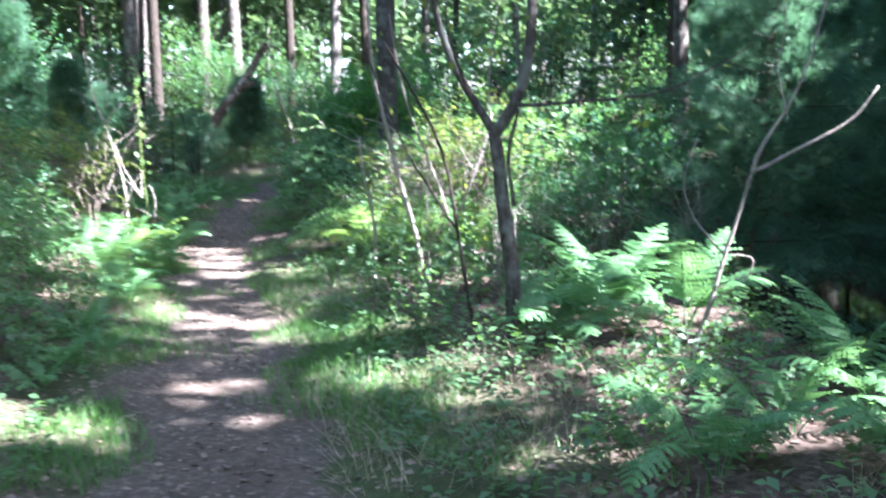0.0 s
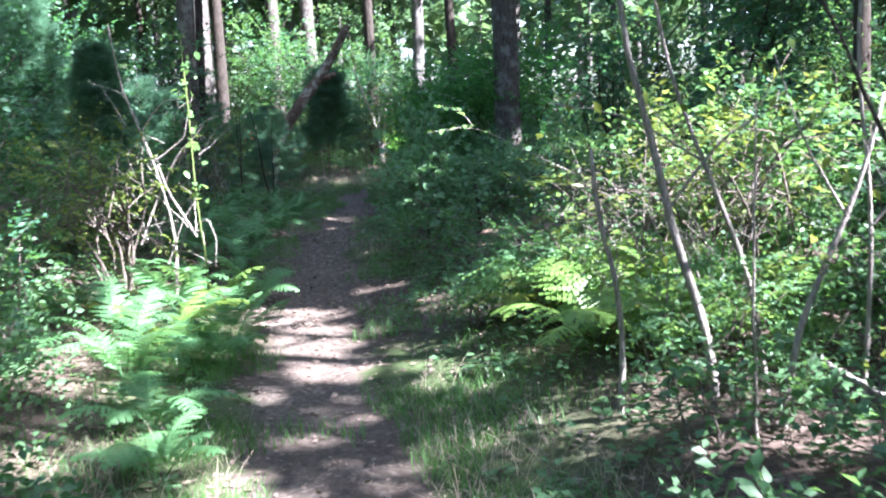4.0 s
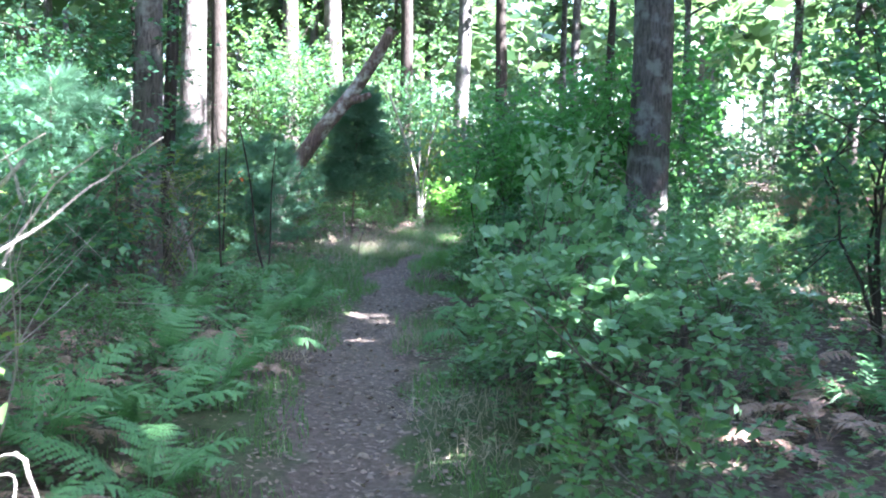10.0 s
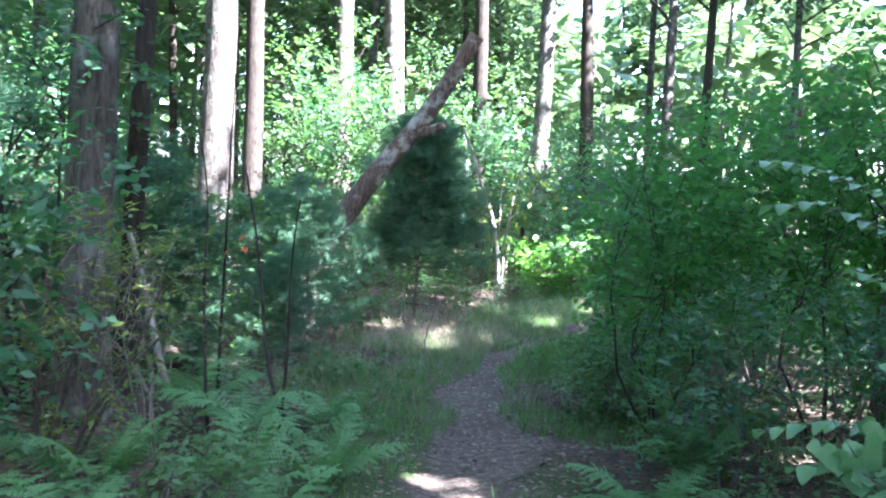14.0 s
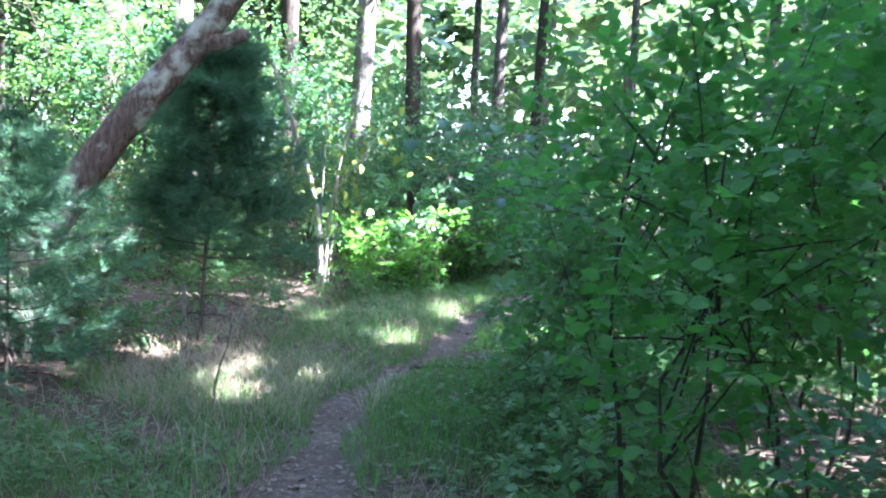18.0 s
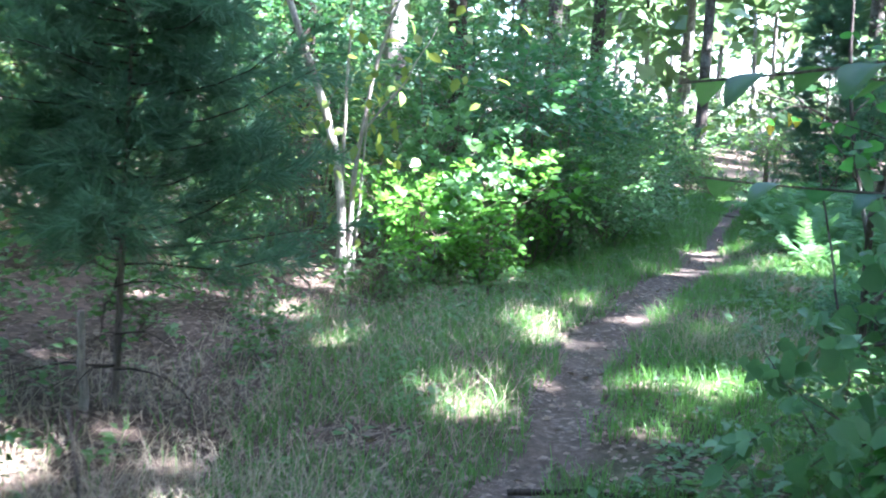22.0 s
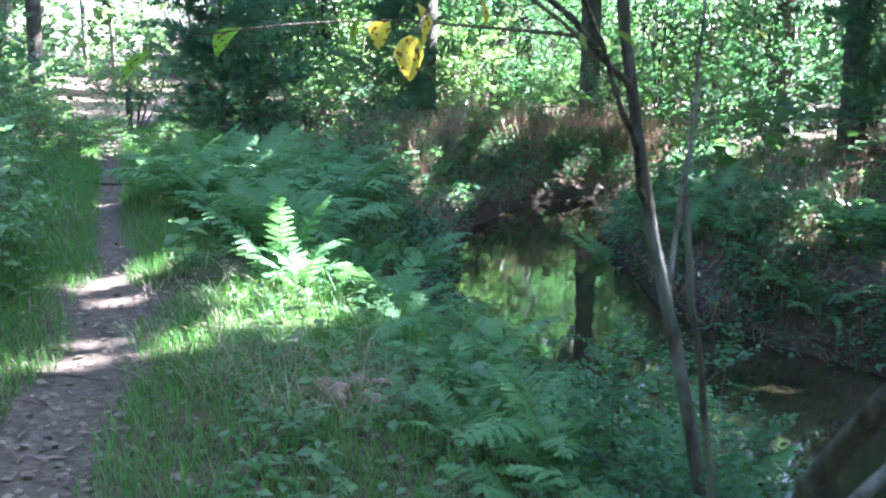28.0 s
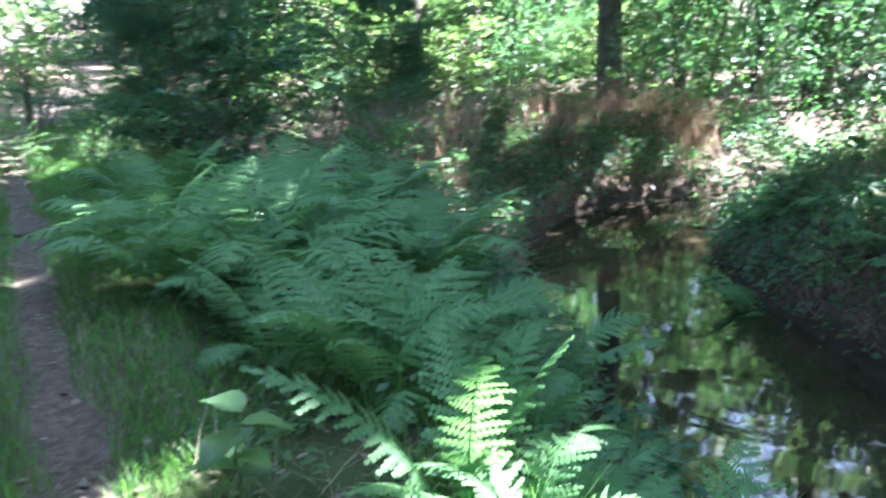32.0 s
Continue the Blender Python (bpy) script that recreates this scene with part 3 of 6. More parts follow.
def pine_meshes(seed, h, r, low=0.2, limbs_n=46, per=8, needle=0.15):
    """A young white pine: trunk, rising limbs and soft brushes of needles."""
    rng = np.random.default_rng(seed)
    lean = rng.normal(0, 0.03, 2) * h
    axis = bend([(0, 0, -0.05), (lean[0] * 0.5, lean[1] * 0.5, h * 0.5), (lean[0], lean[1], h)], 12)
    trunk = tubes("trunk", [(axis, np.linspace(0.0055 * h + 0.005, 0.004, 12), 8, 0.05)], TWIG)
    limbs, P, D = [], [], []
    for k in range(9):
        a, z0, L = 2.4 * k, h * low * rng.uniform(0.25, 0.95), rng.uniform(0.2, 0.55)
        limbs.append((bend([(0, 0, z0), (math.cos(a) * L * 0.5, math.sin(a) * L * 0.5, z0 + 0.04), (math.cos(a) * L, math.sin(a) * L, z0 - 0.06)], 6, 0.02, k), np.linspace(0.005, 0.002, 6), 4, 0))
    for k in range(limbs_n):
        u = low + (1 - low) * ((k + rng.uniform(-0.8, 0.8)) / limbs_n) ** 0.9 if k else low
        u = min(max(u, low * 0.8), 0.99)
        q = np.array([lean[0] * u, lean[1] * u, u * h])
        v = (u - low) / (1 - low)
        L = r * (1 - 0.82 * max(0, v) ** 1.3) * rng.uniform(0.25, 1.15) * (1 + 0.25 * math.sin(k * 2.4 + 5 * v))
        a = k * 2.4 + rng.uniform(-0.5, 0.5)
        d = np.array([math.cos(a), math.sin(a), 0])
        rise = rng.uniform(0.0, 0.45)
        end = q + d * L + np.array([0, 0, rise * L])
        limbs.append((bend([q, q + d * L * 0.5 + np.array([0, 0, 0.1 * rise * L]), end], 6, 0.02, seed + k), np.linspace(0.004 + 0.003 * h / 3, 0.002, 6), 4, 0))
        sd = np.array([-d[1], d[0], 0])
        for s in np.linspace(0.2, 1.0, per):
            p = q * (1 - s) + end * s - np.array([0, 0, 0.12 * rise * L * s * (1 - s)])
            for g in (-1, 0, 1):
                w = unit(d * 0.7 + sd * g * rng.uniform(0.6, 1.2) + np.array([0, 0, rng.uniform(-0.1, 0.5)]) + rng.normal(0, 0.2, 3))
                P.append(p + w * rng.uniform(0.0, 0.1))
                D.append(w)
                P.append(p + w * rng.uniform(0.1, 0.26) * (1.1 - 0.5 * s))
                D.append(unit(w + rng.normal(0, 0.3, 3)))
    P, D = np.array(P), np.array(D)
    crown = foliage("crown", TUFT, P, D, rng.normal(size=P.shape), needle * rng.uniform(0.7, 1.2, len(P)), NEEDLES)
    return trunk, [tubes("limb", [q], BARK_DARK) for q in limbs], crown


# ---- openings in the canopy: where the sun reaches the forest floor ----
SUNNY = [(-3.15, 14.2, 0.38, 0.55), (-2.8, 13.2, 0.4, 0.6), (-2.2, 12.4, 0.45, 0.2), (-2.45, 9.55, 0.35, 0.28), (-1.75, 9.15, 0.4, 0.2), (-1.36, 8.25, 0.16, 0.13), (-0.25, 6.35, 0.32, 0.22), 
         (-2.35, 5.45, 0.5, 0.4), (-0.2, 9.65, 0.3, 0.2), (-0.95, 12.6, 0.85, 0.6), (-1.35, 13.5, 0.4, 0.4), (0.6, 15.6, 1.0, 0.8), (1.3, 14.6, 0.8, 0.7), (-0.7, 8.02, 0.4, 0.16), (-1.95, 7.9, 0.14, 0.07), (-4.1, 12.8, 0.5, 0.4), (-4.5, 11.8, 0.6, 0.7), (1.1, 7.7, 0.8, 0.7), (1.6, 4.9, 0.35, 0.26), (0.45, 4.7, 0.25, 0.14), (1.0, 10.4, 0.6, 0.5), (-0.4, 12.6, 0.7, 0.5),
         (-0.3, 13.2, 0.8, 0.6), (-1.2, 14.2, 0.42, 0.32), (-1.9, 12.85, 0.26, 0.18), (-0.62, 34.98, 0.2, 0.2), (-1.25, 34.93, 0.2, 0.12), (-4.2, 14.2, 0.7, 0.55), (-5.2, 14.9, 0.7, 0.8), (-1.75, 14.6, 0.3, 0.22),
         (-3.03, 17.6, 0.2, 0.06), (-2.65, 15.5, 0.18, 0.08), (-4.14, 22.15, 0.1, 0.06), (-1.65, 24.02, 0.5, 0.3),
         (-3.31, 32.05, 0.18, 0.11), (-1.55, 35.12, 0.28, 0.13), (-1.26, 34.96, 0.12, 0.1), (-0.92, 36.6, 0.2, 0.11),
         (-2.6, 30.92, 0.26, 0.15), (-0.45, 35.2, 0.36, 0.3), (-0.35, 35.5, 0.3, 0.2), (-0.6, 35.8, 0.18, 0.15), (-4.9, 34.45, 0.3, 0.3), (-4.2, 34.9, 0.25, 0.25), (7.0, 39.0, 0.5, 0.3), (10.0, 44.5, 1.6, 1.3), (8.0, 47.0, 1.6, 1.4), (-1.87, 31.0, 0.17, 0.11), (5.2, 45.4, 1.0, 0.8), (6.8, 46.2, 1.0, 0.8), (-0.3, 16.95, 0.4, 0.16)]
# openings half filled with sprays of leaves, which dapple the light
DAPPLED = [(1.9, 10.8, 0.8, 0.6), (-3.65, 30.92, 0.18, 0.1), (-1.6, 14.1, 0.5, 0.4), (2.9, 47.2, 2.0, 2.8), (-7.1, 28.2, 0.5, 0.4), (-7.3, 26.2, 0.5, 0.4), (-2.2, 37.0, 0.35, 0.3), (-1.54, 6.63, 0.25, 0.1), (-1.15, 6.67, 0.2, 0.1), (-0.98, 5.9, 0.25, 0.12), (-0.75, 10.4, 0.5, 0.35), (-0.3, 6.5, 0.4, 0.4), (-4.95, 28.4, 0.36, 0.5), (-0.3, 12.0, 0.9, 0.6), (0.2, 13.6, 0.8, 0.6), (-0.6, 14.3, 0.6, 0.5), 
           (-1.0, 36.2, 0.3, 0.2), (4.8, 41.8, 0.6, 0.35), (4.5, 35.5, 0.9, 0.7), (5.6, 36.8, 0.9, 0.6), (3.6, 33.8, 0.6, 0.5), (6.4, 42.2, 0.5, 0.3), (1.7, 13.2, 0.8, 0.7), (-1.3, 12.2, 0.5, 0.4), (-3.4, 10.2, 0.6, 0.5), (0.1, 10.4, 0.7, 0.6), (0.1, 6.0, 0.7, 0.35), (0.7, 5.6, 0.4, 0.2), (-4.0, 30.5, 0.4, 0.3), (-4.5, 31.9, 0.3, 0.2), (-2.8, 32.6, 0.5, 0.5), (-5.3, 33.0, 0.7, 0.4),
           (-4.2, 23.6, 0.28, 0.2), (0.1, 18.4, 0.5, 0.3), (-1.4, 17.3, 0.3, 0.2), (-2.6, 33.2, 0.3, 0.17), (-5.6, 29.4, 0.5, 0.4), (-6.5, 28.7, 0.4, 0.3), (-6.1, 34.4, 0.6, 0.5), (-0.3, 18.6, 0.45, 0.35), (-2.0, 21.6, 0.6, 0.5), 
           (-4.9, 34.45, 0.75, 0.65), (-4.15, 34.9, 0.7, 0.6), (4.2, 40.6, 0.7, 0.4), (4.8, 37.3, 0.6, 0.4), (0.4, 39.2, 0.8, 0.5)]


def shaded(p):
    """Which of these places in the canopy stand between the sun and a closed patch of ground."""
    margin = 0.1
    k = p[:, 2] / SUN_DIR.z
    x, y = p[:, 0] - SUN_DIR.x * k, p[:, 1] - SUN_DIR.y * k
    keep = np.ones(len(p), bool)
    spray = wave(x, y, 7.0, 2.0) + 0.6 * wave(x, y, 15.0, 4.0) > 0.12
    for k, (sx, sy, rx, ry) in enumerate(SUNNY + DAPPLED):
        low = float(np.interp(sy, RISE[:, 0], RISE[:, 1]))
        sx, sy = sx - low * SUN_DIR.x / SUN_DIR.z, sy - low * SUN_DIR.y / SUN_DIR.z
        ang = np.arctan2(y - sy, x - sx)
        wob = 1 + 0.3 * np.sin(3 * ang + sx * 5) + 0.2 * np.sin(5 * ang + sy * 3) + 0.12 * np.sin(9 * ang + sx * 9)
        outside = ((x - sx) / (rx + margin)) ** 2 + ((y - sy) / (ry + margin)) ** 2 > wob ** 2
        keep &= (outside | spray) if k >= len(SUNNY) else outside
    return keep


def trunk_mesh(seed, h, r, mat, lean=(0, 0), limbs=0, flare=1.5, name="trunk"):
    rng = np.random.default_rng(seed)
    n = 22
    u = np.linspace(0, 1, n) ** 1.4
    pts = np.stack([lean[0] * u * h, lean[1] * u * h, u * h - 0.1], -1)
    pts[2:, :2] += np.cumsum(rng.normal(0, 0.004 * h / 10, (n - 2, 2)), 0)
    rad = r * (1 - 0.55 * u) * (1 + (flare - 1) * np.exp(-u * h / (r * 2.0)))
    return tubes(name, [(pts, rad, 16, 0.05)], mat), pts, rad


def canopy_tree(x, y, r, h, seed, mat=BARK, crown_r=3.6, crown_n=900, lean=(0, 0), label="tall forest tree with grey-brown bark", size=0.26, low=0.5):
    """A tall tree with limbs and a high crown; the crown has gaps where the sun comes through."""
    rng = np.random.default_rng(seed)
    trunk, pts, rad = trunk_mesh(seed, h, r, mat, lean)
    items = []
    for k in range(7):
        i = rng.integers(12, 20)
        a = rng.uniform(0, 6.28)
        L = crown_r * rng.uniform(0.5, 0.9)
        q = pts[i]
        items.append((bend([q, q + np.array([math.cos(a) * L * 0.5, math.sin(a) * L * 0.5, L * 0.3]), q + np.array([math.cos(a) * L, math.sin(a) * L, L * 0.45])], 7, 0.08, seed + k),
                      np.linspace(rad[i] * 0.5, 0.015, 7), 6, 0.05))
    c = np.array([pts[-1][0], pts[-1][1], h * (0.5 + low / 2) + 1.0])
    p, d = crown_twigs(rng, crown_n, c, np.array([crown_r, crown_r, h * (0.5 - low / 2) + 1.0]), hollow=0.1, lumps=12, lump_size=0.5)
    P, D, U, S = leafy(rng, p, d, 0.7, 6, size, flat=0.9)
    P[:, 2] = np.maximum(P[:, 2], 2.6)
    m = at(x, y, 0)
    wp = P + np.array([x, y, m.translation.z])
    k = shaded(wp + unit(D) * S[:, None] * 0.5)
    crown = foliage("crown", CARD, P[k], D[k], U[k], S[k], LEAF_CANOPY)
    return thing("tree", label, "tree", [("trunk", trunk), ("limbwork", tubes("limbwork", items, mat)), ("crown", crown, "green leaf canopy high above")], m, "forest trees")


# ---- tall trees ----
RNG = random.Random(11)
# the two trunks near y 40 have darker bark, in place of shade on them
BOLES = [(-9.3, 33.3, 0.29, BARK), (-9.4, 35.6, 0.19, BARK_DARK), (-8.75, 40.0, 0.25, BARK), (-7.5, 40.2, 0.26, BARK), (-6.8, 23.5, 0.17, BARK), (-6.85, 24.3, 0.08, BARK_DARK), (-1.25, 23.9, 0.24, BARK),
         (5.2, 15.5, 0.3, BARK_DARK), (6.3, 17.5, 0.2, BARK), (9.4, 43.2, 0.17, BARK_GREY), (11.7, 48.4, 0.2, BARK), (-5.9, 42.5, 0.2, BARK_DARK), (-4.6, 46.0, 0.25, BARK_GREY),
         (5.9, 19.8, 0.14, BARK), (-3.2, 47.5, 0.22, BARK_DARK), (-0.8, 52.0, 0.2, BARK), (0.6, 54.0, 0.18, BARK_DARK), (7.2, 52.0, 0.2, BARK), (-11.5, 24.5, 0.25, BARK), (-12, 19, 0.22, BARK_DARK),
         (-9.8, 15.5, 0.2, BARK), (8.2, 24.0, 0.22, BARK), (9.6, 33.5, 0.2, BARK_DARK), (3.6, 46.0 + 8, 0.16, BARK), (5.6, 26.3, 0.17, BARK_DARK), (9.4, 28.4, 0.2, BARK), (12.4, 30.4, 0.2, BARK_DARK), (13.6, 26.0, 0.18, BARK), (12.2, 34.4, 0.2, BARK), (10.6, 37.8, 0.18, BARK_DARK),
         (14.0, 38.5, 0.2, BARK), (12.8, 42.0, 0.18, BARK), (6.2, 29.6, 0.13, BARK_DARK), (8.6, 31.6, 0.14, BARK), (15.6, 33.0, 0.2, BARK), (5.0, 22.6, 0.16, BARK), (7.2, 44.8, 0.16, BARK), (7.9, 37.4, 0.14, BARK), (6.3, 34.6, 0.13, BARK_DARK), (7.0, 1.5, 0.18, BARK), (9.6, -1.0, 0.2, BARK), (7.2, -3.6, 0.2, BARK_DARK), (7.2, 9.4, 0.17, BARK_DARK), (6.1, 12.2, 0.14, BARK), (10.2, 3.4, 0.18, BARK), (9.6, 10.8, 0.2, BARK)]
LOW = {(7.2, 44.8), (8.9, 42.4), (7.9, 37.4), (6.3, 34.6), (9.6, 33.5), (10.6, 37.8), (9.4, 43.2)}
spots = [(b[0], b[1]) for b in BOLES]
for n, (x, y, r, mat) in enumerate(BOLES):
    lab = {BARK: "tall forest tree with rough grey-brown bark", BARK_DARK: "tall forest tree with dark furrowed bark", BARK_GREY: "tall forest tree with light grey bark"}[mat]
    canopy_tree(x, y, r, 15 + 3 * RNG.random(), 100 + n, mat, lean=(RNG.uniform(-.03, .03), RNG.uniform(-.02, .02)), label=lab, size=0.36, crown_r=4.2, crown_n=1700 if (x, y) in LOW else 1000, low=0.0 if (x, y) in LOW else 0.5)
n = 0
for gx_ in np.arange(-17, 22, 5.6):
    for gy_ in np.arange(-14, 62, 5.6):
        x, y = gx_ + RNG.uniform(-1.6, 1.6), gy_ + RNG.uniform(-1.6, 1.6)
        dt = float(far_from(TRAIL, np.array([x]), np.array([y]))[0][0])
        db = float(far_from(BROOK, np.array([x]), np.array([y]))[0][0])
        if dt < 5.0 or db < 2.6 or (2 < x < 9 and 31 < y < 44) or min(math.hypot(x - a, y - b) for a, b in spots) < 3.2:
            continue
        spots.append((x, y))
        n += 1
        mat, lab = RNG.choice([(BARK, "tall forest tree with rough grey-brown bark"), (BARK_DARK, "tall forest tree with dark furrowed bark"), (BARK_GREY, "tall forest tree with light grey bark"), (BARK, "tall forest tree with rough grey-brown bark")])
        canopy_tree(x, y, RNG.uniform(0.1, 0.22), RNG.uniform(13, 17), 300 + n, mat, crown_r=RNG.uniform(3.4, 4.4), crown_n=900, low=0.32 if dt > 9 else 0.5, lean=(RNG.uniform(-.04, .04), RNG.uniform(-.04, .04)), label=lab, size=0.32)


# ---- far woods ----
def far_woods():
    rng = np.random.default_rng(5)
    items, P, D, U, S = [], [], [], [], []
    k = 0
    while len(items) < 620:
        a, d = rng.uniform(0, 6.28), rng.uniform(24, 95)
        x, y = 0 + d * math.sin(a), 22 + d * 1.1 * math.cos(a)
        if -18 < x < 23 and -16 < y < 63:
            continue
        if math.hypot(x - 6 - (y - 55) * 0.85, 0) < 3 and y > 50:
            continue
        h, r = rng.uniform(12, 18), rng.uniform(0.07, 0.22)
        z = ground_z(x, y)
        items.append((bend([(x, y, z - 0.2), (x + rng.normal(0, .2), y, z + h * .5), (x + rng.normal(0, .4), y, z + h)], 5), np.linspace(r, r * .4, 5), 7, 0.04))
        p, dd = crown_twigs(rng, 42, np.array([x, y, z + h * rng.uniform(0.55, 0.8)]), np.array([3.2, 3.2, h * .35]), 0.1, 9, 0.5)
        q = leafy(rng, p, dd, 2.0, 6, 1.45)
        for L, v in zip((P, D, U, S), q):
            L.append(v)
        for _ in range(2):
            p, dd = crown_twigs(rng, 22, np.array([x + rng.uniform(-3, 3), y + rng.uniform(-3, 3), z + rng.uniform(0.8, 2.4)]), np.array([2.0, 2.0, 1.4]), 0.2, 7, 0.5)
            q = leafy(rng, p, dd, 1.0, 5, 0.55)
            for L, v in zip((P, D, U, S), q):
                L.append(v)
    tagged(new("far_trunks", tubes("far_trunks", items, BARK_GREY)), "trunks of the surrounding forest far off", "forest", kind="stuff")
    tagged(new("far_foliage", foliage("far_foliage", CARD, np.vstack(P), np.vstack(D), np.vstack(U), np.concatenate(S), LEAF_CANOPY)), "green foliage of the surrounding forest far off", "forest", kind="stuff")


far_woods()

# ---- shrubs: a few kinds, each built once ----
KINDS = {
    "green": [shrub_meshes(20 + k, 1.5, 0.9, 190, 9, 0.085, SMALL, LEAF_GREEN, TWIG) for k in range(2)],
    "deep": [shrub_meshes(30 + k, 1.6, 0.95, 200, 8, 0.09, SMALL, LEAF_SHADE, TWIG) for k in range(3)],
    # lighter leaf colour than the other greens, to strengthen the sunlight on it
    "bright": [shrub_meshes(40 + k, 1.3, 0.7, 170, 9, 0.075, SMALL, LEAF_BRIGHT, TWIG, stems=8) for k in range(2)],
    "fresh": [shrub_meshes(45 + k, 1.4, 0.75, 130, 8, 0.11, BLADE, LEAF_FRESH, TWIG, stems=8) for k in range(2)],
    "yellow": [shrub_meshes(50 + k, 1.6, 0.8, 110, 9, 0.08, SLIM, LEAF_YELLOW, TWIG, stems=8) for k in range(2)],
    "maple": [shrub_meshes(60 + k, 3.6, 1.5, 370, 7, 0.118, BLADE, LEAF_MAPLE, BARK_DARK, stems=4, thick=0.016, low=0.12, length=0.42, lumps=15, lump_size=0.33) for k in range(2)],
    "tall": [shrub_meshes(70 + k, 4.6, 1.5, 340, 7, 0.125, CARD, m, BARK_DARK, stems=4, thick=0.03, low=0.1, length=0.5, lumps=16, lump_size=0.42)
             for k, m in enumerate((LEAF_SHADE, LEAF_SHADE, LEAF_GREEN))],
    "bare": [shrub_meshes(80 + k, 1.7, 0.8, 70, 3, 0.06, SMALL, LEAF_GREEN, TWIG_PALE, stems=5, thick=0.008, low=0.1) for k in range(2)],
    "broad": [shrub_meshes(25 + k, 1.4, 1.0, 150, 8, 0.12, BLADE, LEAF_SOFT, TWIG, stems=5) for k in range(2)],
    "low": [shrub_meshes(90 + k, 0.45, 0.5, 90, 7, 0.06, SMALL, LEAF_GREEN, TWIG, stems=5, thick=0.006, length=0.16) for k in range(2)],
}
ABOUT = {"green": "leafy green understory shrub", "deep": "dense dark green shrub with oval leaves", "bright": "sunlit green shrub, its leaves coloured bright for the sun", "fresh": "bright green shrub with pointed fresh leaves",
         "yellow": "sparse yellowing shrub with slim leaves", "maple": "young maple with broad dark green leaves", "tall": "tall thin understory sapling in leaf",
         "bare": "half-bare shrub of pale dry twigs", "broad": "leafy shrub with broad soft green leaves", "low": "low green seedlings on leaf litter"}


def shrub(kind, x, y, size=1.0, tall=1.0, seed=None, near=True):
    rng = random.Random(int(x * 131 + y * 977) if seed is None else seed)
    each, stems, twigs, leaves = rng.choice(KINDS[kind])
    wood = [("stem", q) for q in each] if near else [("stemwork", stems)]
    return thing("sapling" if kind in ("maple", "tall") else "shrub", ABOUT[kind], "sapling" if kind in ("maple", "tall") else "shrub", wood + [("branchwork", twigs), ("foliage", leaves)],
                 at(x, y, -0.02, rng.uniform(0, 6.28), size, tall), "undergrowth")


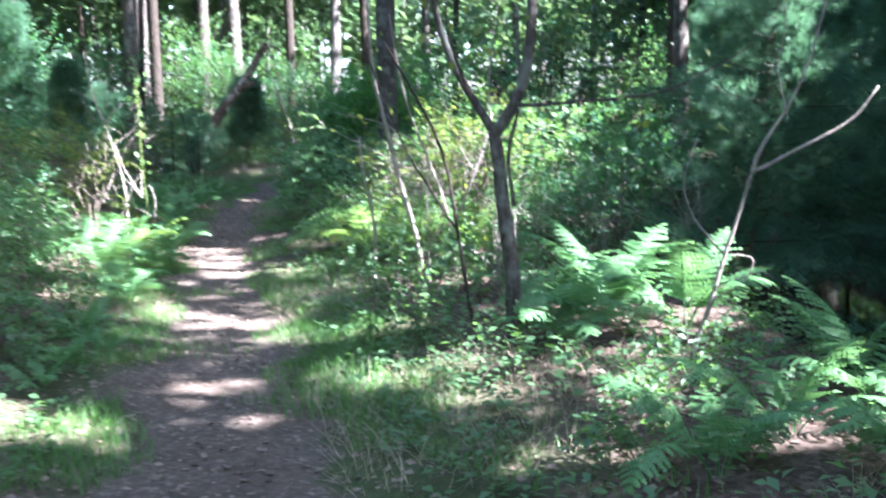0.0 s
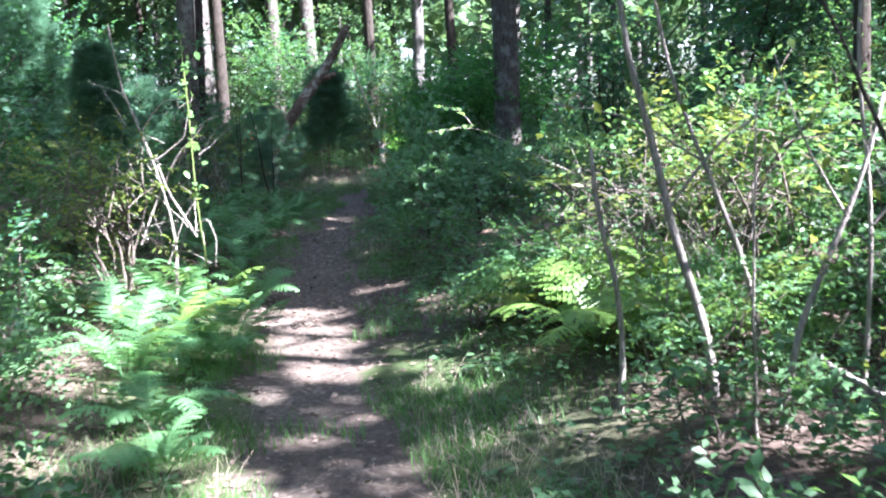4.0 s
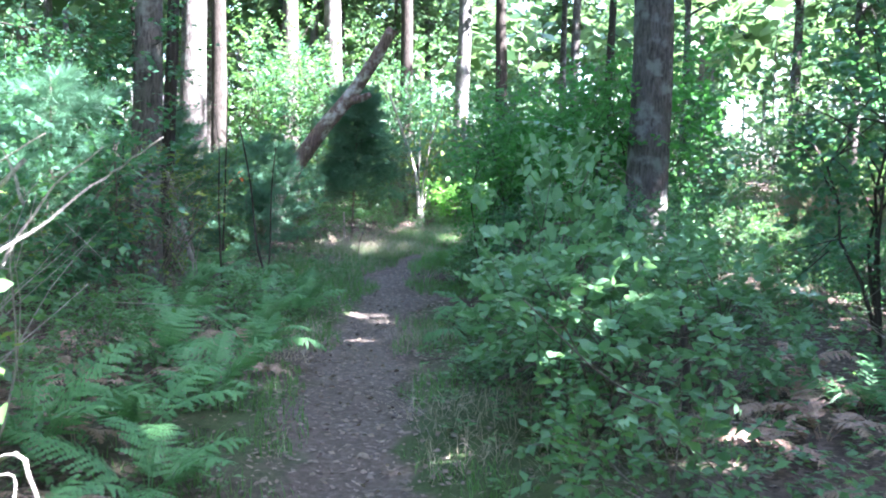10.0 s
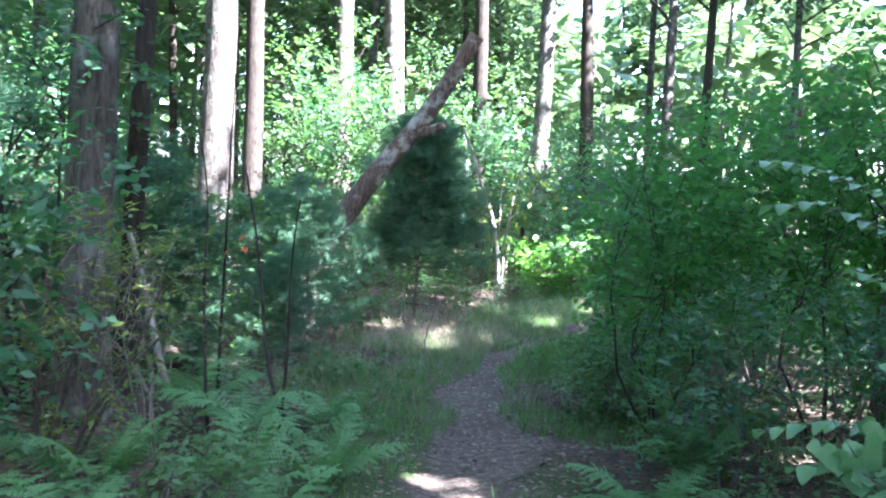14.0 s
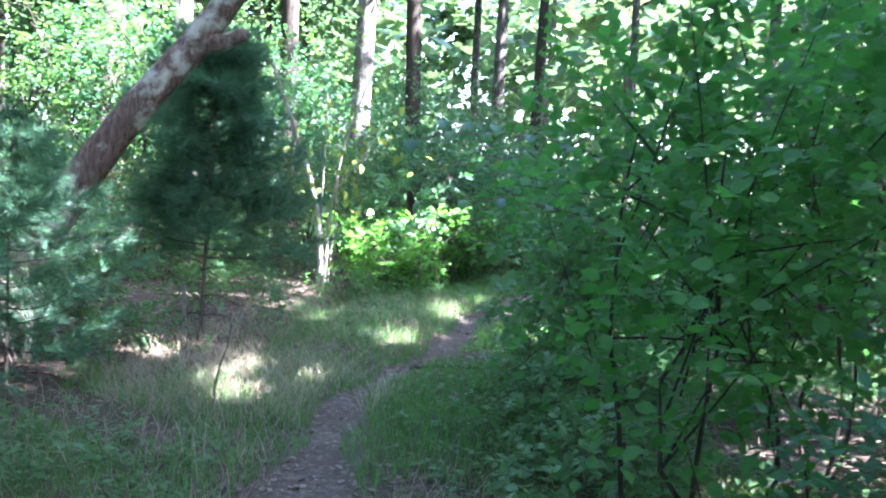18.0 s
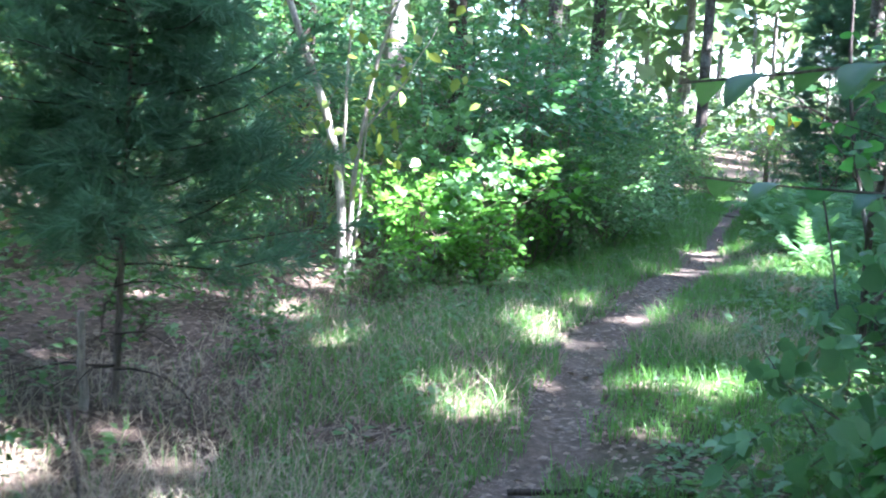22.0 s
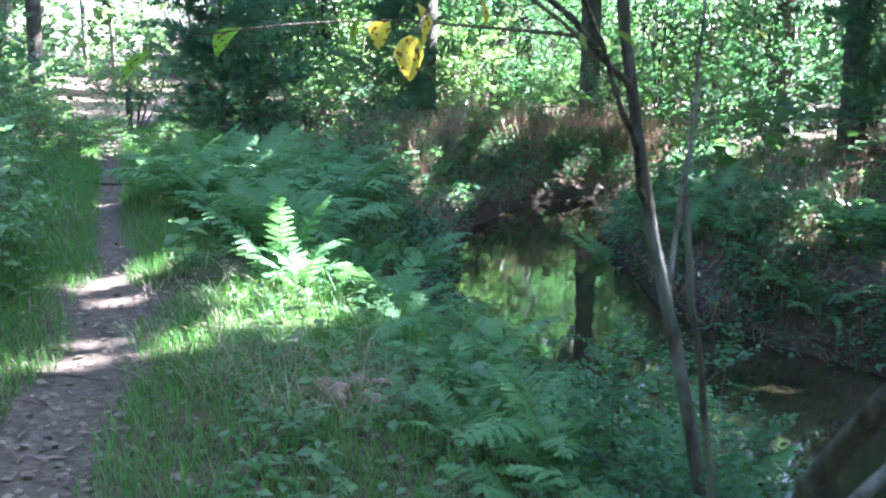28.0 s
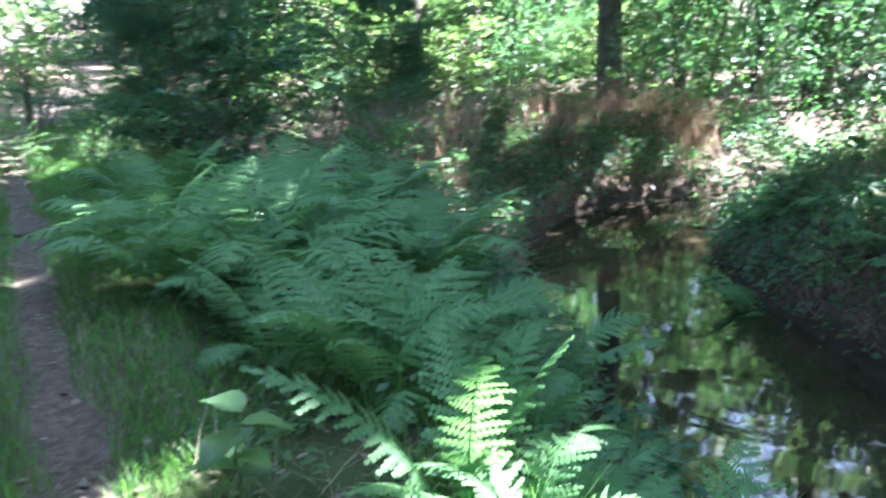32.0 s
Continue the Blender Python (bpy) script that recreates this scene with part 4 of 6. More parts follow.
PLACED = [
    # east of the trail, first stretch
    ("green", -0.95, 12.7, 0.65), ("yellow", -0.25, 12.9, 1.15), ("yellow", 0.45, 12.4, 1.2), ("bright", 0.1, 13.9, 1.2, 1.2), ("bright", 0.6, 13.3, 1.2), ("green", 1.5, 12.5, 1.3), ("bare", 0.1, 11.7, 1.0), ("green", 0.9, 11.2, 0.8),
    ("bare", 0.5, 7.6, 0.7), ("deep", 1.6, 10.5, 0.9), ("deep", 2.2, 12.8, 1.1), ("low", -0.3, 7.7, 1.2), ("low", 0.2, 8.6, 1.3), ("low", -0.4, 9.6, 1.2), ("green", -0.2, 10.6, 0.6),
    ("bare", -0.4, 11.2, 0.9), ("bare", -4.8, 15.7, 1.0), ("bare", -0.55, 13.9, 0.8), ("green", -1.55, 12.98, 0.42), ("broad", -1.4, 13.1, 0.38), ("bare", -6.5, 28.6, 0.6), ("low", 1.2, 5.4, 1.0), ("low", 0.9, 4.4, 0.9), ("deep", 5.6, 8.5, 1.2), ("deep", 5.4, 10.2, 1.3), ("deep", 5.4, 6.8, 1.2), ("deep", 5.8, 12.0, 1.3), ("deep", 5.6, 5.2, 1.1), ("deep", 5.0, 9.4, 0.8), ("deep", 4.9, 7.6, 0.8), ("deep", 5.2, 11.2, 0.9), ("deep", 5.1, 6.0, 0.8), ("deep", 1.2, 14.4, 1.1), ("green", 0.2, 14.6, 1.0),
    # east, second stretch
    ("broad", -2.25, 17.8, 0.85), ("broad", -1.5, 18.8, 0.8), ("broad", -2.2, 19.5, 0.7), ("low", -1.9, 16.3, 1.4), ("low", -1.4, 15.4, 1.2), ("broad", -1.4, 20.8, 0.8),
    ("broad", -2.4, 18.95, 0.75, 1.75), ("green", -1.3, 21.8, 0.9), ("maple", -2.84, 24.75, 0.74), ("maple", -2.75, 26.4, 0.58), ("broad", -2.95, 26.1, 0.55), ("broad", -2.95, 27.6, 0.6, 1.7), ("maple", -2.35, 27.7, 0.55), ("maple", -1.9, 26.0, 0.8), ("tall", -0.5, 27.2, 0.85), ("tall", 1.3, 22.4, 0.9), ("tall", 0.3, 20.6, 0.75), ("tall", 2.0, 18.8, 0.9), ("broad", -3.05, 25.2, 0.5), ("green", -2.5, 28.7, 0.55), ("maple", -1.75, 24.3, 0.8),
    ("maple", -0.9, 25.2, 0.85), ("low", -3.0, 27.0, 1.2), ("low", -2.7, 28.2, 1.2), ("low", -2.2, 29.3, 1.0), ("green", -1.4, 28.4, 0.7),
    ("deep", -0.6, 28.0, 0.9), ("deep", -1.15, 22.6, 0.85), ("deep", -1.65, 23.1, 0.75), ("bare", -0.4, 17.6, 0.7), ("bare", 0.1, 16.6, 0.6), ("yellow", 0.5, 17.6, 0.7), ("green", 0.9, 16.4, 0.9),
    # west of the trail
    ("green", -4.7, 11.6, 0.8), ("yellow", -5.2, 13.0, 1.3), ("tall", -6.4, 12.4, 0.7), ("yellow", -6.2, 10.2, 1.4), ("green", -5.4, 9.4, 1.0), ("deep", -4.4, 8.2, 0.7), ("low", -3.2, 8.6, 1.2),
    ("low", -2.9, 6.9, 1.1), ("green", -4.0, 6.5, 0.8), ("low", -2.9, 5.2, 1.0), ("yellow", -4.9, 14.6, 1.2), ("green", -5.3, 15.9, 1.0), ("deep", -6.4, 15.0, 1.2), ("tall", -7.4, 17.5, 0.8), ("green", -6.4, 18.0, 1.0),
    ("deep", -6.8, 20.2, 1.0), ("green", -5.4, 18.4, 0.5), ("yellow", -6.4, 22.4, 1.1), ("green", -7.2, 25.6, 1.0), ("tall", -8.2, 23.0, 0.7), ("low", -5.2, 21.6, 1.2), ("green", -6.6, 26.6, 0.6),
    ("bare", -6.0, 22.8, 1.0), ("tall", -7.6, 20.0, 0.8), ("tall", -7.2, 23.6, 0.75), ("bare", -6.7, 24.6, 1.1), ("green", -7.6, 29.5, 1.1), ("deep", -7.4, 31.8, 1.1), ("green", -6.5, 33.8, 0.9), ("green", -5.7, 34.6, 0.8), ("yellow", -5.2, 35.2, 1.2),
    ("fresh", -4.0, 34.3, 0.75), ("fresh", -3.35, 34.9, 0.95), ("fresh", -4.35, 34.75, 0.6, 1.3), ("fresh", -3.55, 34.25, 0.55), ("deep", -1.2, 31.78, 0.34), ("deep", -1.0, 32.0, 0.36), ("deep", -0.8, 32.35, 0.4), ("deep", -1.35, 32.1, 0.25), ("green", -3.0, 35.4, 0.9), ("broad", -3.75, 35.2, 0.9, 1.3), ("low", -4.4, 33.6, 1.0), ("low", -5.3, 32.6, 1.1), ("low", -5.9, 31.6, 1.1), ("low", -4.9, 31.2, 0.8), ("low", -6.5, 30.6, 1.2), ("low", -6.2, 29.4, 1.2), ("low", -5.8, 28.6, 1.0), ("deep", -3.4, 36.2, 1.4), ("deep", -2.9, 37.3, 1.5), ("green", -1.85, 38.2, 1.1), ("green", -2.15, 37.1, 1.0), ("broad", -2.0, 36.6, 0.65), ("broad", -1.75, 37.5, 0.75), ("green", -2.6, 36.2, 1.0), ("broad", -1.45, 38.7, 0.75), ("green", -1.35, 39.6, 0.9), ("yellow", -2.3, 37.8, 1.0), ("green", -4.4, 36.6, 1.4),
    ("deep", -1.9, 39.3, 1.3), ("tall", -3.6, 38.6, 0.75), ("green", -1.2, 40.6, 1.2), ("deep", -0.5, 42.4, 1.2), ("tall", -2.0, 42.0, 0.7), ("tall", -5.4, 38.0, 0.8), ("low", -2.4, 36.1, 1.0),
    ("bright", 0.4, 46.5, 1.5), ("tall", -1.0, 47.5, 0.9),
    # beside the brook and on its far bank
    ("bright", 0.9, 45.2, 0.8), ("bright", 1.2, 47.6, 1.0), ("bright", 4.0, 46.4, 0.7), ("low", 1.2, 44.0, 1.2), ("low", 2.2, 45.4, 1.2), ("low", 1.8, 46.4, 1.4), ("bright", 3.6, 44.6, 0.6), ("bright", 2.0, 48.2, 0.8), ("low", 3.4, 46.0, 1.2), ("bright", 4.6, 47.4, 0.8), ("green", 0.2, 44.2, 0.8), ("low", 2.6, 44.4, 1.0), ("green", 3.9, 44.6, 0.7), ("bright", 5.2, 48.2, 1.0), ("bright", 2.2, 50.6, 1.2), ("bright", 4.4, 50.5, 1.6), ("tall", 6.0, 49.0, 0.8), ("low", 3.0, 40.2, 1.2), ("low", 4.1, 41.4, 1.3), ("low", 5.2, 42.2, 1.3), ("bare", 4.4, 42.2, 0.7), ("green", 5.4, 43.4, 0.7), ("low", 6.6, 42.6, 1.3), ("low", 7.8, 42.6, 1.2), ("bare", 3.4, 41.4, 0.6), ("bare", 5.4, 41.8, 0.8), ("bare", 6.6, 40.2, 0.7), ("bare", 4.4, 35.6, 0.7), ("low", 4.6, 37.2, 1.2), ("low", 5.6, 38.0, 1.2),
    ("green", 6.6, 44.5, 1.0), ("bright", 6.7, 45.0, 1.7), ("bright", 8.3, 45.8, 1.8), ("tall", 9.5, 40.0, 0.8), ("tall", 8.0, 37.0, 0.8), ("tall", 7.4, 34.4, 0.8), ("green", 5.4, 33.0, 0.9), ("green", 5.2, 30.5, 1.0), ("low", 3.9, 33.4, 1.2),
    ("tall", 11.5, 43.5, 0.9), ("bright", 9.4, 46.6, 1.7), ("bright", 11.6, 45.0, 1.6), ("tall", 6.2, 27.5, 0.9), ("low", 0.1, 34.0, 1.0), ("low", 0.5, 35.0, 1.0),
]
for row in PLACED:
    shrub(*row)


def fill(box, count, kinds, lo, hi, clear, gap, seed, near=True):
    """More shrubs in a stretch of the wood: box x0, x1, y0, y1; clear: metres kept free beside the trail."""
    rng = random.Random(seed)
    made, tries = 0, 0
    while made < count and tries < 60 * count:
        tries += 1
        x, y = rng.uniform(box[0], box[1]), rng.uniform(box[2], box[3])
        d = float(far_from(TRAIL, np.array([x]), np.array([y]))[0][0])
        w = float(far_from(BROOK, np.array([x]), np.array([y]))[0][0])
        size = rng.uniform(lo, hi)
        if d < clear + 0.35 * size or w < 1.9 or min(math.hypot(x - a, y - b) for a, b in taken) < gap:
            continue
        taken.append((x, y))
        made += 1
        shrub(rng.choice(kinds), x, y, size, near=near)


taken = [(r[1], r[2]) for r in PLACED]
fill((-8, -2.4, 2, 10), 26, ["green", "deep", "yellow", "green"], 0.5, 0.9, 0.9, 0.75, 1)
fill((-8, -3.4, 10, 16), 16, ["green", "yellow", "deep"], 0.6, 1.1, 1.5, 0.8, 2)
fill((-9, -5.4, 16, 28), 26, ["green", "deep", "yellow"], 0.6, 1.2, 2.0, 0.9, 3)
fill((-0.8, 2.8, 9, 15), 13, ["deep", "yellow", "bare", "bare"], 0.5, 0.95, 0.9, 0.7, 4)
fill((0.3, 3.2, 14.5, 23), 12, ["green", "broad", "deep"], 0.45, 0.75, 0.8, 0.8, 5)
fill((-2.8, 1.6, 23, 29), 12, ["green", "deep", "low"], 0.6, 0.9, 0.9, 0.8, 15)
fill((-9, -3.4, 33.5, 44), 24, ["green", "deep", "yellow", "tall"], 0.7, 1.2, 1.2, 0.9, 6)
fill((6.0, 14, 41.5, 56), 26, ["tall", "deep", "green", "tall"], 0.7, 1.2, 2.5, 1.2, 17)
fill((5.5, 13, 29, 50), 34, ["green", "tall", "tall", "bare", "low"], 0.6, 1.1, 2.5, 1.1, 7)
fill((4.0, 9, 0, 28), 22, ["green", "deep", "tall"], 0.7, 1.1, 2.5, 1.2, 8)
fill((-2.5, 3.0, 40, 50), 10, ["green", "deep", "bright"], 0.6, 1.1, 1.0, 0.9, 9)
n, tries = 0, 0
while n < 130 and tries < 6000:
    tries += 1
    x, y = RNG.uniform(-22, 24), RNG.uniform(-8, 72)
    dt = float(far_from(TRAIL, np.array([x]), np.array([y]))[0][0])
    db = float(far_from(BROOK, np.array([x]), np.array([y]))[0][0])
    if dt < 4.6 or db < 2.6 or (db < 6 and x > 1 and 31 < y < 47) or min(math.hypot(x - a, y - b) for a, b in taken) < 1.7:
        continue
    taken.append((x, y))
    n += 1
    shrub(RNG.choice(["tall", "tall", "tall", "deep", "green"]), x, y, RNG.uniform(0.8, 1.25), near=False)
fill((9, 20, 41, 54), 16, ["tall", "deep", "tall"], 0.8, 1.2, 2.5, 1.2, 21, near=False)

# ---- young pines ----
PINES = [pine_meshes(1, 3.4, 0.95, 0.17, 130, 8), pine_meshes(2, 2.2, 0.95, 0.1, 58, 7), pine_meshes(3, 3.6, 1.5, 0.14, 64, 10), pine_meshes(5, 2.1, 1.15, 0.06, 34, 7, 0.17), pine_meshes(6, 2.5, 0.95, 0.26, 84, 7, 0.17), pine_meshes(7, 3.6, 1.6, 0.1, 62, 10, 0.17)]
for k, x, y, s, turn in [(4, -5.5, 30.1, 1.0, 0), (3, -6.35, 27.9, 0.8, 1), (3, -6.9, 25.8, 0.6, 3), (3, -6.2, 26.5, 0.5, 4.4), (3, -7.7, 24.6, 0.7, 0.5), (2, 4.9, 8.4, 1.1, 0.9), (2, 5.2, 11.2, 1.1, 3.9), (0, 4.5, 9.7, 1.25, 1.2), (0, 5.6, 7.3, 1.3, 2.2), (0, 4.7, 12.4, 1.3, 4.1), (3, -7.3, 28.9, 0.7, 2.2), (2, 2.75, 9.8, 0.9, 0.4), (2, 3.4, 12.6, 1.1, 2.4), (3, -7.2, 25.4, 0.9, 2), (3, -7.0, 21.6, 1.0, 4),
                         (0, -7.8, 19.2, 1.0, 5), (5, 2.3, 41.9, 0.95, 1), (5, 5.8, 43.4, 0.8, 2), (2, 9.8, 36.6, 1.1, 5), (2, 6.6, 36.0, 0.8, 4), (0, -5.9, 17.2, 0.7, 3), (2, 7.5, 13.0, 1.1, 1)]:
    thing("pine_sapling", "young white pine with soft blue-green needles", "pine", [("trunk", PINES[k][0])] + [("limb", q) for q in PINES[k][1]] + [("crown", PINES[k][2])], at(x, y, 0, turn, s), "young pines")

# ---- ferns ----
for i, (x, y, s, c) in enumerate([(1.15, 7.5, 1.1, 10), (0.72, 6.75, 0.7, 7), (1.6, 7.1, 0.95, 9), (0.95, 7.0, 0.85, 8), (1.55, 4.75, 0.7, 8), (2.1, 5.1, 0.85, 9), (1.1, 4.25, 0.7, 7), (1.9, 4.0, 0.8, 8), (2.4, 6.3, 0.7, 7),
                                   (-3.3, 12.4, 0.8, 8), (-3.6, 13.3, 0.8, 8), (-3.75, 11.6, 0.8, 8), (-4.2, 12.6, 0.8, 7), (-3.0, 9.9, 0.6, 7), (-3.3, 10.7, 0.7, 7), (-4.15, 14.0, 0.8, 8), (-3.7, 14.9, 0.7, 7),
                                   (-4.4, 15.3, 0.75, 7), (-4.3, 16.6, 0.8, 8), (-4.7, 17.5, 0.75, 7), (-5.0, 16.9, 0.8, 8), (-4.6, 18.6, 0.7, 8), (-5.2, 19.4, 0.8, 8), (-4.7, 20.2, 0.7, 7), (-5.5, 20.6, 0.8, 7),
                                   (-4.95, 21.4, 0.7, 8), (-5.3, 22.4, 0.8, 8), (-5.9, 21.9, 0.8, 8), (-5.0, 23.2, 0.7, 7), (-5.7, 23.6, 0.8, 8), (-6.2, 24.0, 0.7, 7), (-5.3, 24.4, 0.6, 7), (-6.4, 25.2, 0.7, 7),
                                   (-3.0, 22.6, 0.75, 8), (-2.7, 23.4, 0.85, 9), (-3.05, 21.6, 0.6, 7), (-2.6, 24.2, 0.7, 7), (-2.5, 21.0, 0.6, 6), (-2.9, 20.0, 0.5, 6),
                                   (-2.5, 6.85, 0.42, 7), (-2.45, 7.45, 0.38, 6), (-2.8, 8.0, 0.45, 7), (-2.45, 6.3, 0.36, 6), (-0.6, 13.4, 0.6, 7), (0.7, 13.6, 0.8, 7), (-1.2, 14.3, 0.5, 6),
                                   (0.55, 37.9, 0.95, 10), (1.0, 38.6, 1.0, 10), (0.5, 39.0, 0.9, 9), (1.45, 37.9, 0.9, 9), (1.5, 39.4, 0.9, 9),
                                   (0.9, 37.1, 0.8, 8), (0.2, 37.3, 0.7, 9), (0.75, 38.2, 0.95, 10), (1.3, 38.3, 0.95, 10), (0.35, 38.4, 0.85, 9), (0.9, 39.5, 0.9, 9), (1.9, 38.7, 0.85, 9), (1.7, 37.2, 0.75, 8), (0.65, 36.1, 0.6, 8), (2.5, 39.6, 0.8, 8), (0.1, 34.9, 0.5, 7), (1.25, 40.2, 0.85, 9), (2.1, 40.1, 0.8, 8), (1.5, 41.2, 0.8, 8), (0.45, 36.6, 0.7, 7), (-0.5, 33.7, 0.42, 6), (-0.85, 33.2, 0.36, 6),
                                   (0.0, 34.8, 0.4, 7), (-1.25, 31.9, 0.5, 7), (-1.35, 30.8, 0.6, 7), (-1.05, 32.5, 0.6, 8), (0.2, 35.3, 0.55, 6), (2.4, 41.3, 0.8, 8), (3.2, 40.6, 0.6, 8), (3.9, 41.0, 0.6, 7), (4.8, 41.8, 0.6, 7), (5.8, 42.3, 0.6, 7), (7.0, 42.4, 0.6, 7), (5.9, 38.6, 0.6, 7), (5.0, 36.8, 0.6, 7), (4.5, 35.6, 0.6, 7), (3.9, 33.6, 0.6, 7), (3.4, 32.2, 0.6, 7),
                                   (0.15, 34.6, 0.4, 7), (0.35, 35.0, 0.36, 7), (-0.1, 34.2, 0.42, 6), (0.35, 34.4, 0.36, 6), (0.25, 35.65, 0.45, 8), (0.7, 36.4, 0.5, 8), (-0.8, 32.75, 0.7, 8), (-1.0, 32.15, 0.6, 8), (-0.35, 33.3, 0.6, 8), (-0.2, 34.0, 0.55, 8), (-0.1, 33.6, 0.42, 7), (-0.55, 34.3, 0.36, 6), (0.2, 36.7, 0.75, 8), (4.6, 37.9, 0.7, 8), (4.3, 36.4, 0.7, 7), (5.3, 39.0, 0.7, 7), (4.0, 34.6, 0.7, 7), (6.3, 42.6, 0.7, 7), (-1.7, 29.6, 0.55, 6), (-2.0, 28.6, 0.5, 6)]):
    fern(x, y, s, c, i)
for i, (x, y, s, c, kind) in enumerate([(-0.2, 35.78, 0.84, 6, FRONDS_UP), (-0.2, 35.55, 0.52, 9, FRONDS), (0.05, 35.5, 0.45, 8, FRONDS)]):
    fern(x, y, s, c, 180 + i, kind, "upright pale green fern in full sun beside the brook")
for i, (x, y, s) in enumerate([(-0.7, 11.6, 0.85), (-0.35, 11.2, 0.9), (-0.1, 11.9, 0.95), (0.5, 12.3, 0.9), (-0.4, 12.4, 0.95), (-0.55, 12.15, 1.0), (-0.15, 12.2, 1.05), (-0.5, 13.5, 0.9), (0.1, 12.7, 0.95), (0.2, 11.4, 0.85), (-4.0, 14.6, 0.75), (-3.75, 12.5, 0.8)]):
    fern(x, y, s, 6, 220 + i, FRONDS_BRACKEN, "sunlit yellow-green bracken with broad fronds")
for i, (x, y, s) in enumerate([(-1.02, 12.72, 0.98), (-0.6, 12.9, 0.85), (0.2, 13.1, 0.8), (-4.6, 13.4, 0.6)]):
    fern(x, y, s, 6, 200 + i, FRONDS_YELLOW, "yellowing fern with drooping fronds")
for i, (x, y, s) in enumerate([(-1.3, 17.55, 0.6), (-0.9, 17.9, 0.65), (-0.6, 17.2, 0.6), (-1.1, 18.35, 0.55), (-0.35, 17.8, 0.6), (-0.8, 18.9, 0.6), (-0.2, 18.6, 0.65), (-0.6, 19.6, 0.6), (0.2, 19.4, 0.65), (-1.0, 16.7, 0.5), (0.0, 17.2, 0.6), (-4.9, 17.2, 0.5), (-5.3, 18.3, 0.55), (-4.6, 16.2, 0.5), (-5.2, 19.9, 0.55), (-5.6, 21.2, 0.6), (-4.9, 18.9, 0.5), (-4.5, 19.7, 0.45), (-5.0, 20.8, 0.5), (-5.4, 17.3, 0.6), (-5.8, 19.2, 0.6), (-0.5, 31.6, 0.4), (-0.9, 33.9, 0.4)]):
    fern(x, y, s, 6, 260 + i, FRONDS_DEAD, "withered brown fern sunk on the litter")
n = 0
while n < 75:
    x, y = RNG.uniform(-10, 9), RNG.uniform(2, 46)
    dt = float(far_from(TRAIL, np.array([x]), np.array([y]))[0][0])
    db = float(far_from(BROOK, np.array([x]), np.array([y]))[0][0])
    if dt < 1.6 or db < 2.0 or (x < -4 and 28 < y < 35 and dt < 2.6):
        continue
    n += 1
    fern(x, y, RNG.uniform(0.6, 0.95), 6, 300 + n, FRONDS_PLAIN)


# ferns that hang over the brook's far bank
for i, w in enumerate(np.linspace(6.3, 13.2, 34)):
    k = int(w)
    q = BROOK[k] * (1 - w + k) + BROOK[k + 1] * (w - k)
    v = unit(BROOK[k + 1] - BROOK[k])
    o = np.interp(w, np.arange(len(BROOK_HALF)), BROOK_HALF) + RNG.uniform(0.2, 0.75)
    fern(q[0] + v[1] * o, q[1] - v[0] * o, RNG.uniform(0.45, 0.7), 6, 700 + i, FRONDS_PLAIN)
    if w > 10.2:
        fern(q[0] - v[1] * o * 1.1, q[1] + v[0] * o * 1.1, RNG.uniform(0.4, 0.6), 6, 760 + i, FRONDS_PLAIN)


# ---- single trees that stand out ----
def stick_tree(name, label, category, x, y, lines, mat, leaves=None, z=0.0, group="", sides=9):
    """A small tree from its stem lines, each (points, thick radius, thin radius); the first is the trunk, the rest limbs."""
    pieces = []
    for k, (pts, r0, r1) in enumerate(lines):
        p = bend(pts, 14, 0.008, k + abs(int(x * 10)))
        pieces.append(("trunk" if k == 0 else "limb", tubes("stem", [(p, np.linspace(r0, r1, 14), sides, 0.06)], mat)))
    if leaves is not None:
        pieces.append(("leafage", leaves))
    return thing(name, label, category, pieces, at(x, y, z), group)


def twig_leaves(seed, lines, count, size, shape, mat, near=0.12):
    """Leaves scattered along the given limbs' outer halves."""
    rng = np.random.default_rng(seed)
    P = []
    for pts, _, _ in lines:
        b = bend(pts, 30)
        P.append(b[12:])
    P = np.vstack(P)
    p = P[rng.integers(0, len(P), count)] + rng.normal(0, near, (count, 3))
    return foliage("leaves", shape, p, rng.normal(size=(count, 3)) + np.array([0, 0, -0.4]), np.array([0, 0, 1.0]) + rng.normal(0, 0.5, (count, 3)), size * rng.uniform(0.6, 1.2, count), mat)


fork = [([(0, 0, -0.1), (-0.02, 0, 0.5), (-0.12, 0.05, 1.38)], 0.055, 0.042), ([(-0.12, 0.05, 1.38), (-0.35, 0.1, 1.75), (-0.5, 0.1, 2.2), (-0.52, 0.1, 3.2)], 0.03, 0.012),
        ([(-0.12, 0.05, 1.36), (0.08, 0.0, 1.62), (0.14, 0, 2.1), (0.12, 0.05, 3.6)], 0.042, 0.02), ([(0.04, 0, 1.55), (0.5, -0.1, 1.57), (1.0, -0.1, 1.62), (1.5, -0.2, 1.9)], 0.014, 0.004),
        ([(-0.3, 0.05, 1.7), (-0.42, -0.1, 2.0), (-0.4, -0.1, 2.6)], 0.012, 0.004), ([(0, 0, 0.9), (-0.05, 0.0, 1.25), (0.05, 0, 1.5), (0.05, 0.1, 2.2)], 0.014, 0.006)]
stick_tree("small_tree", "slender grey forked tree with bare branches", "tree", 0.45, 6.95, fork, BARK, twig_leaves(3, fork[1:], 70, 0.09, BLADE, LEAF_YELLOW, 0.2))
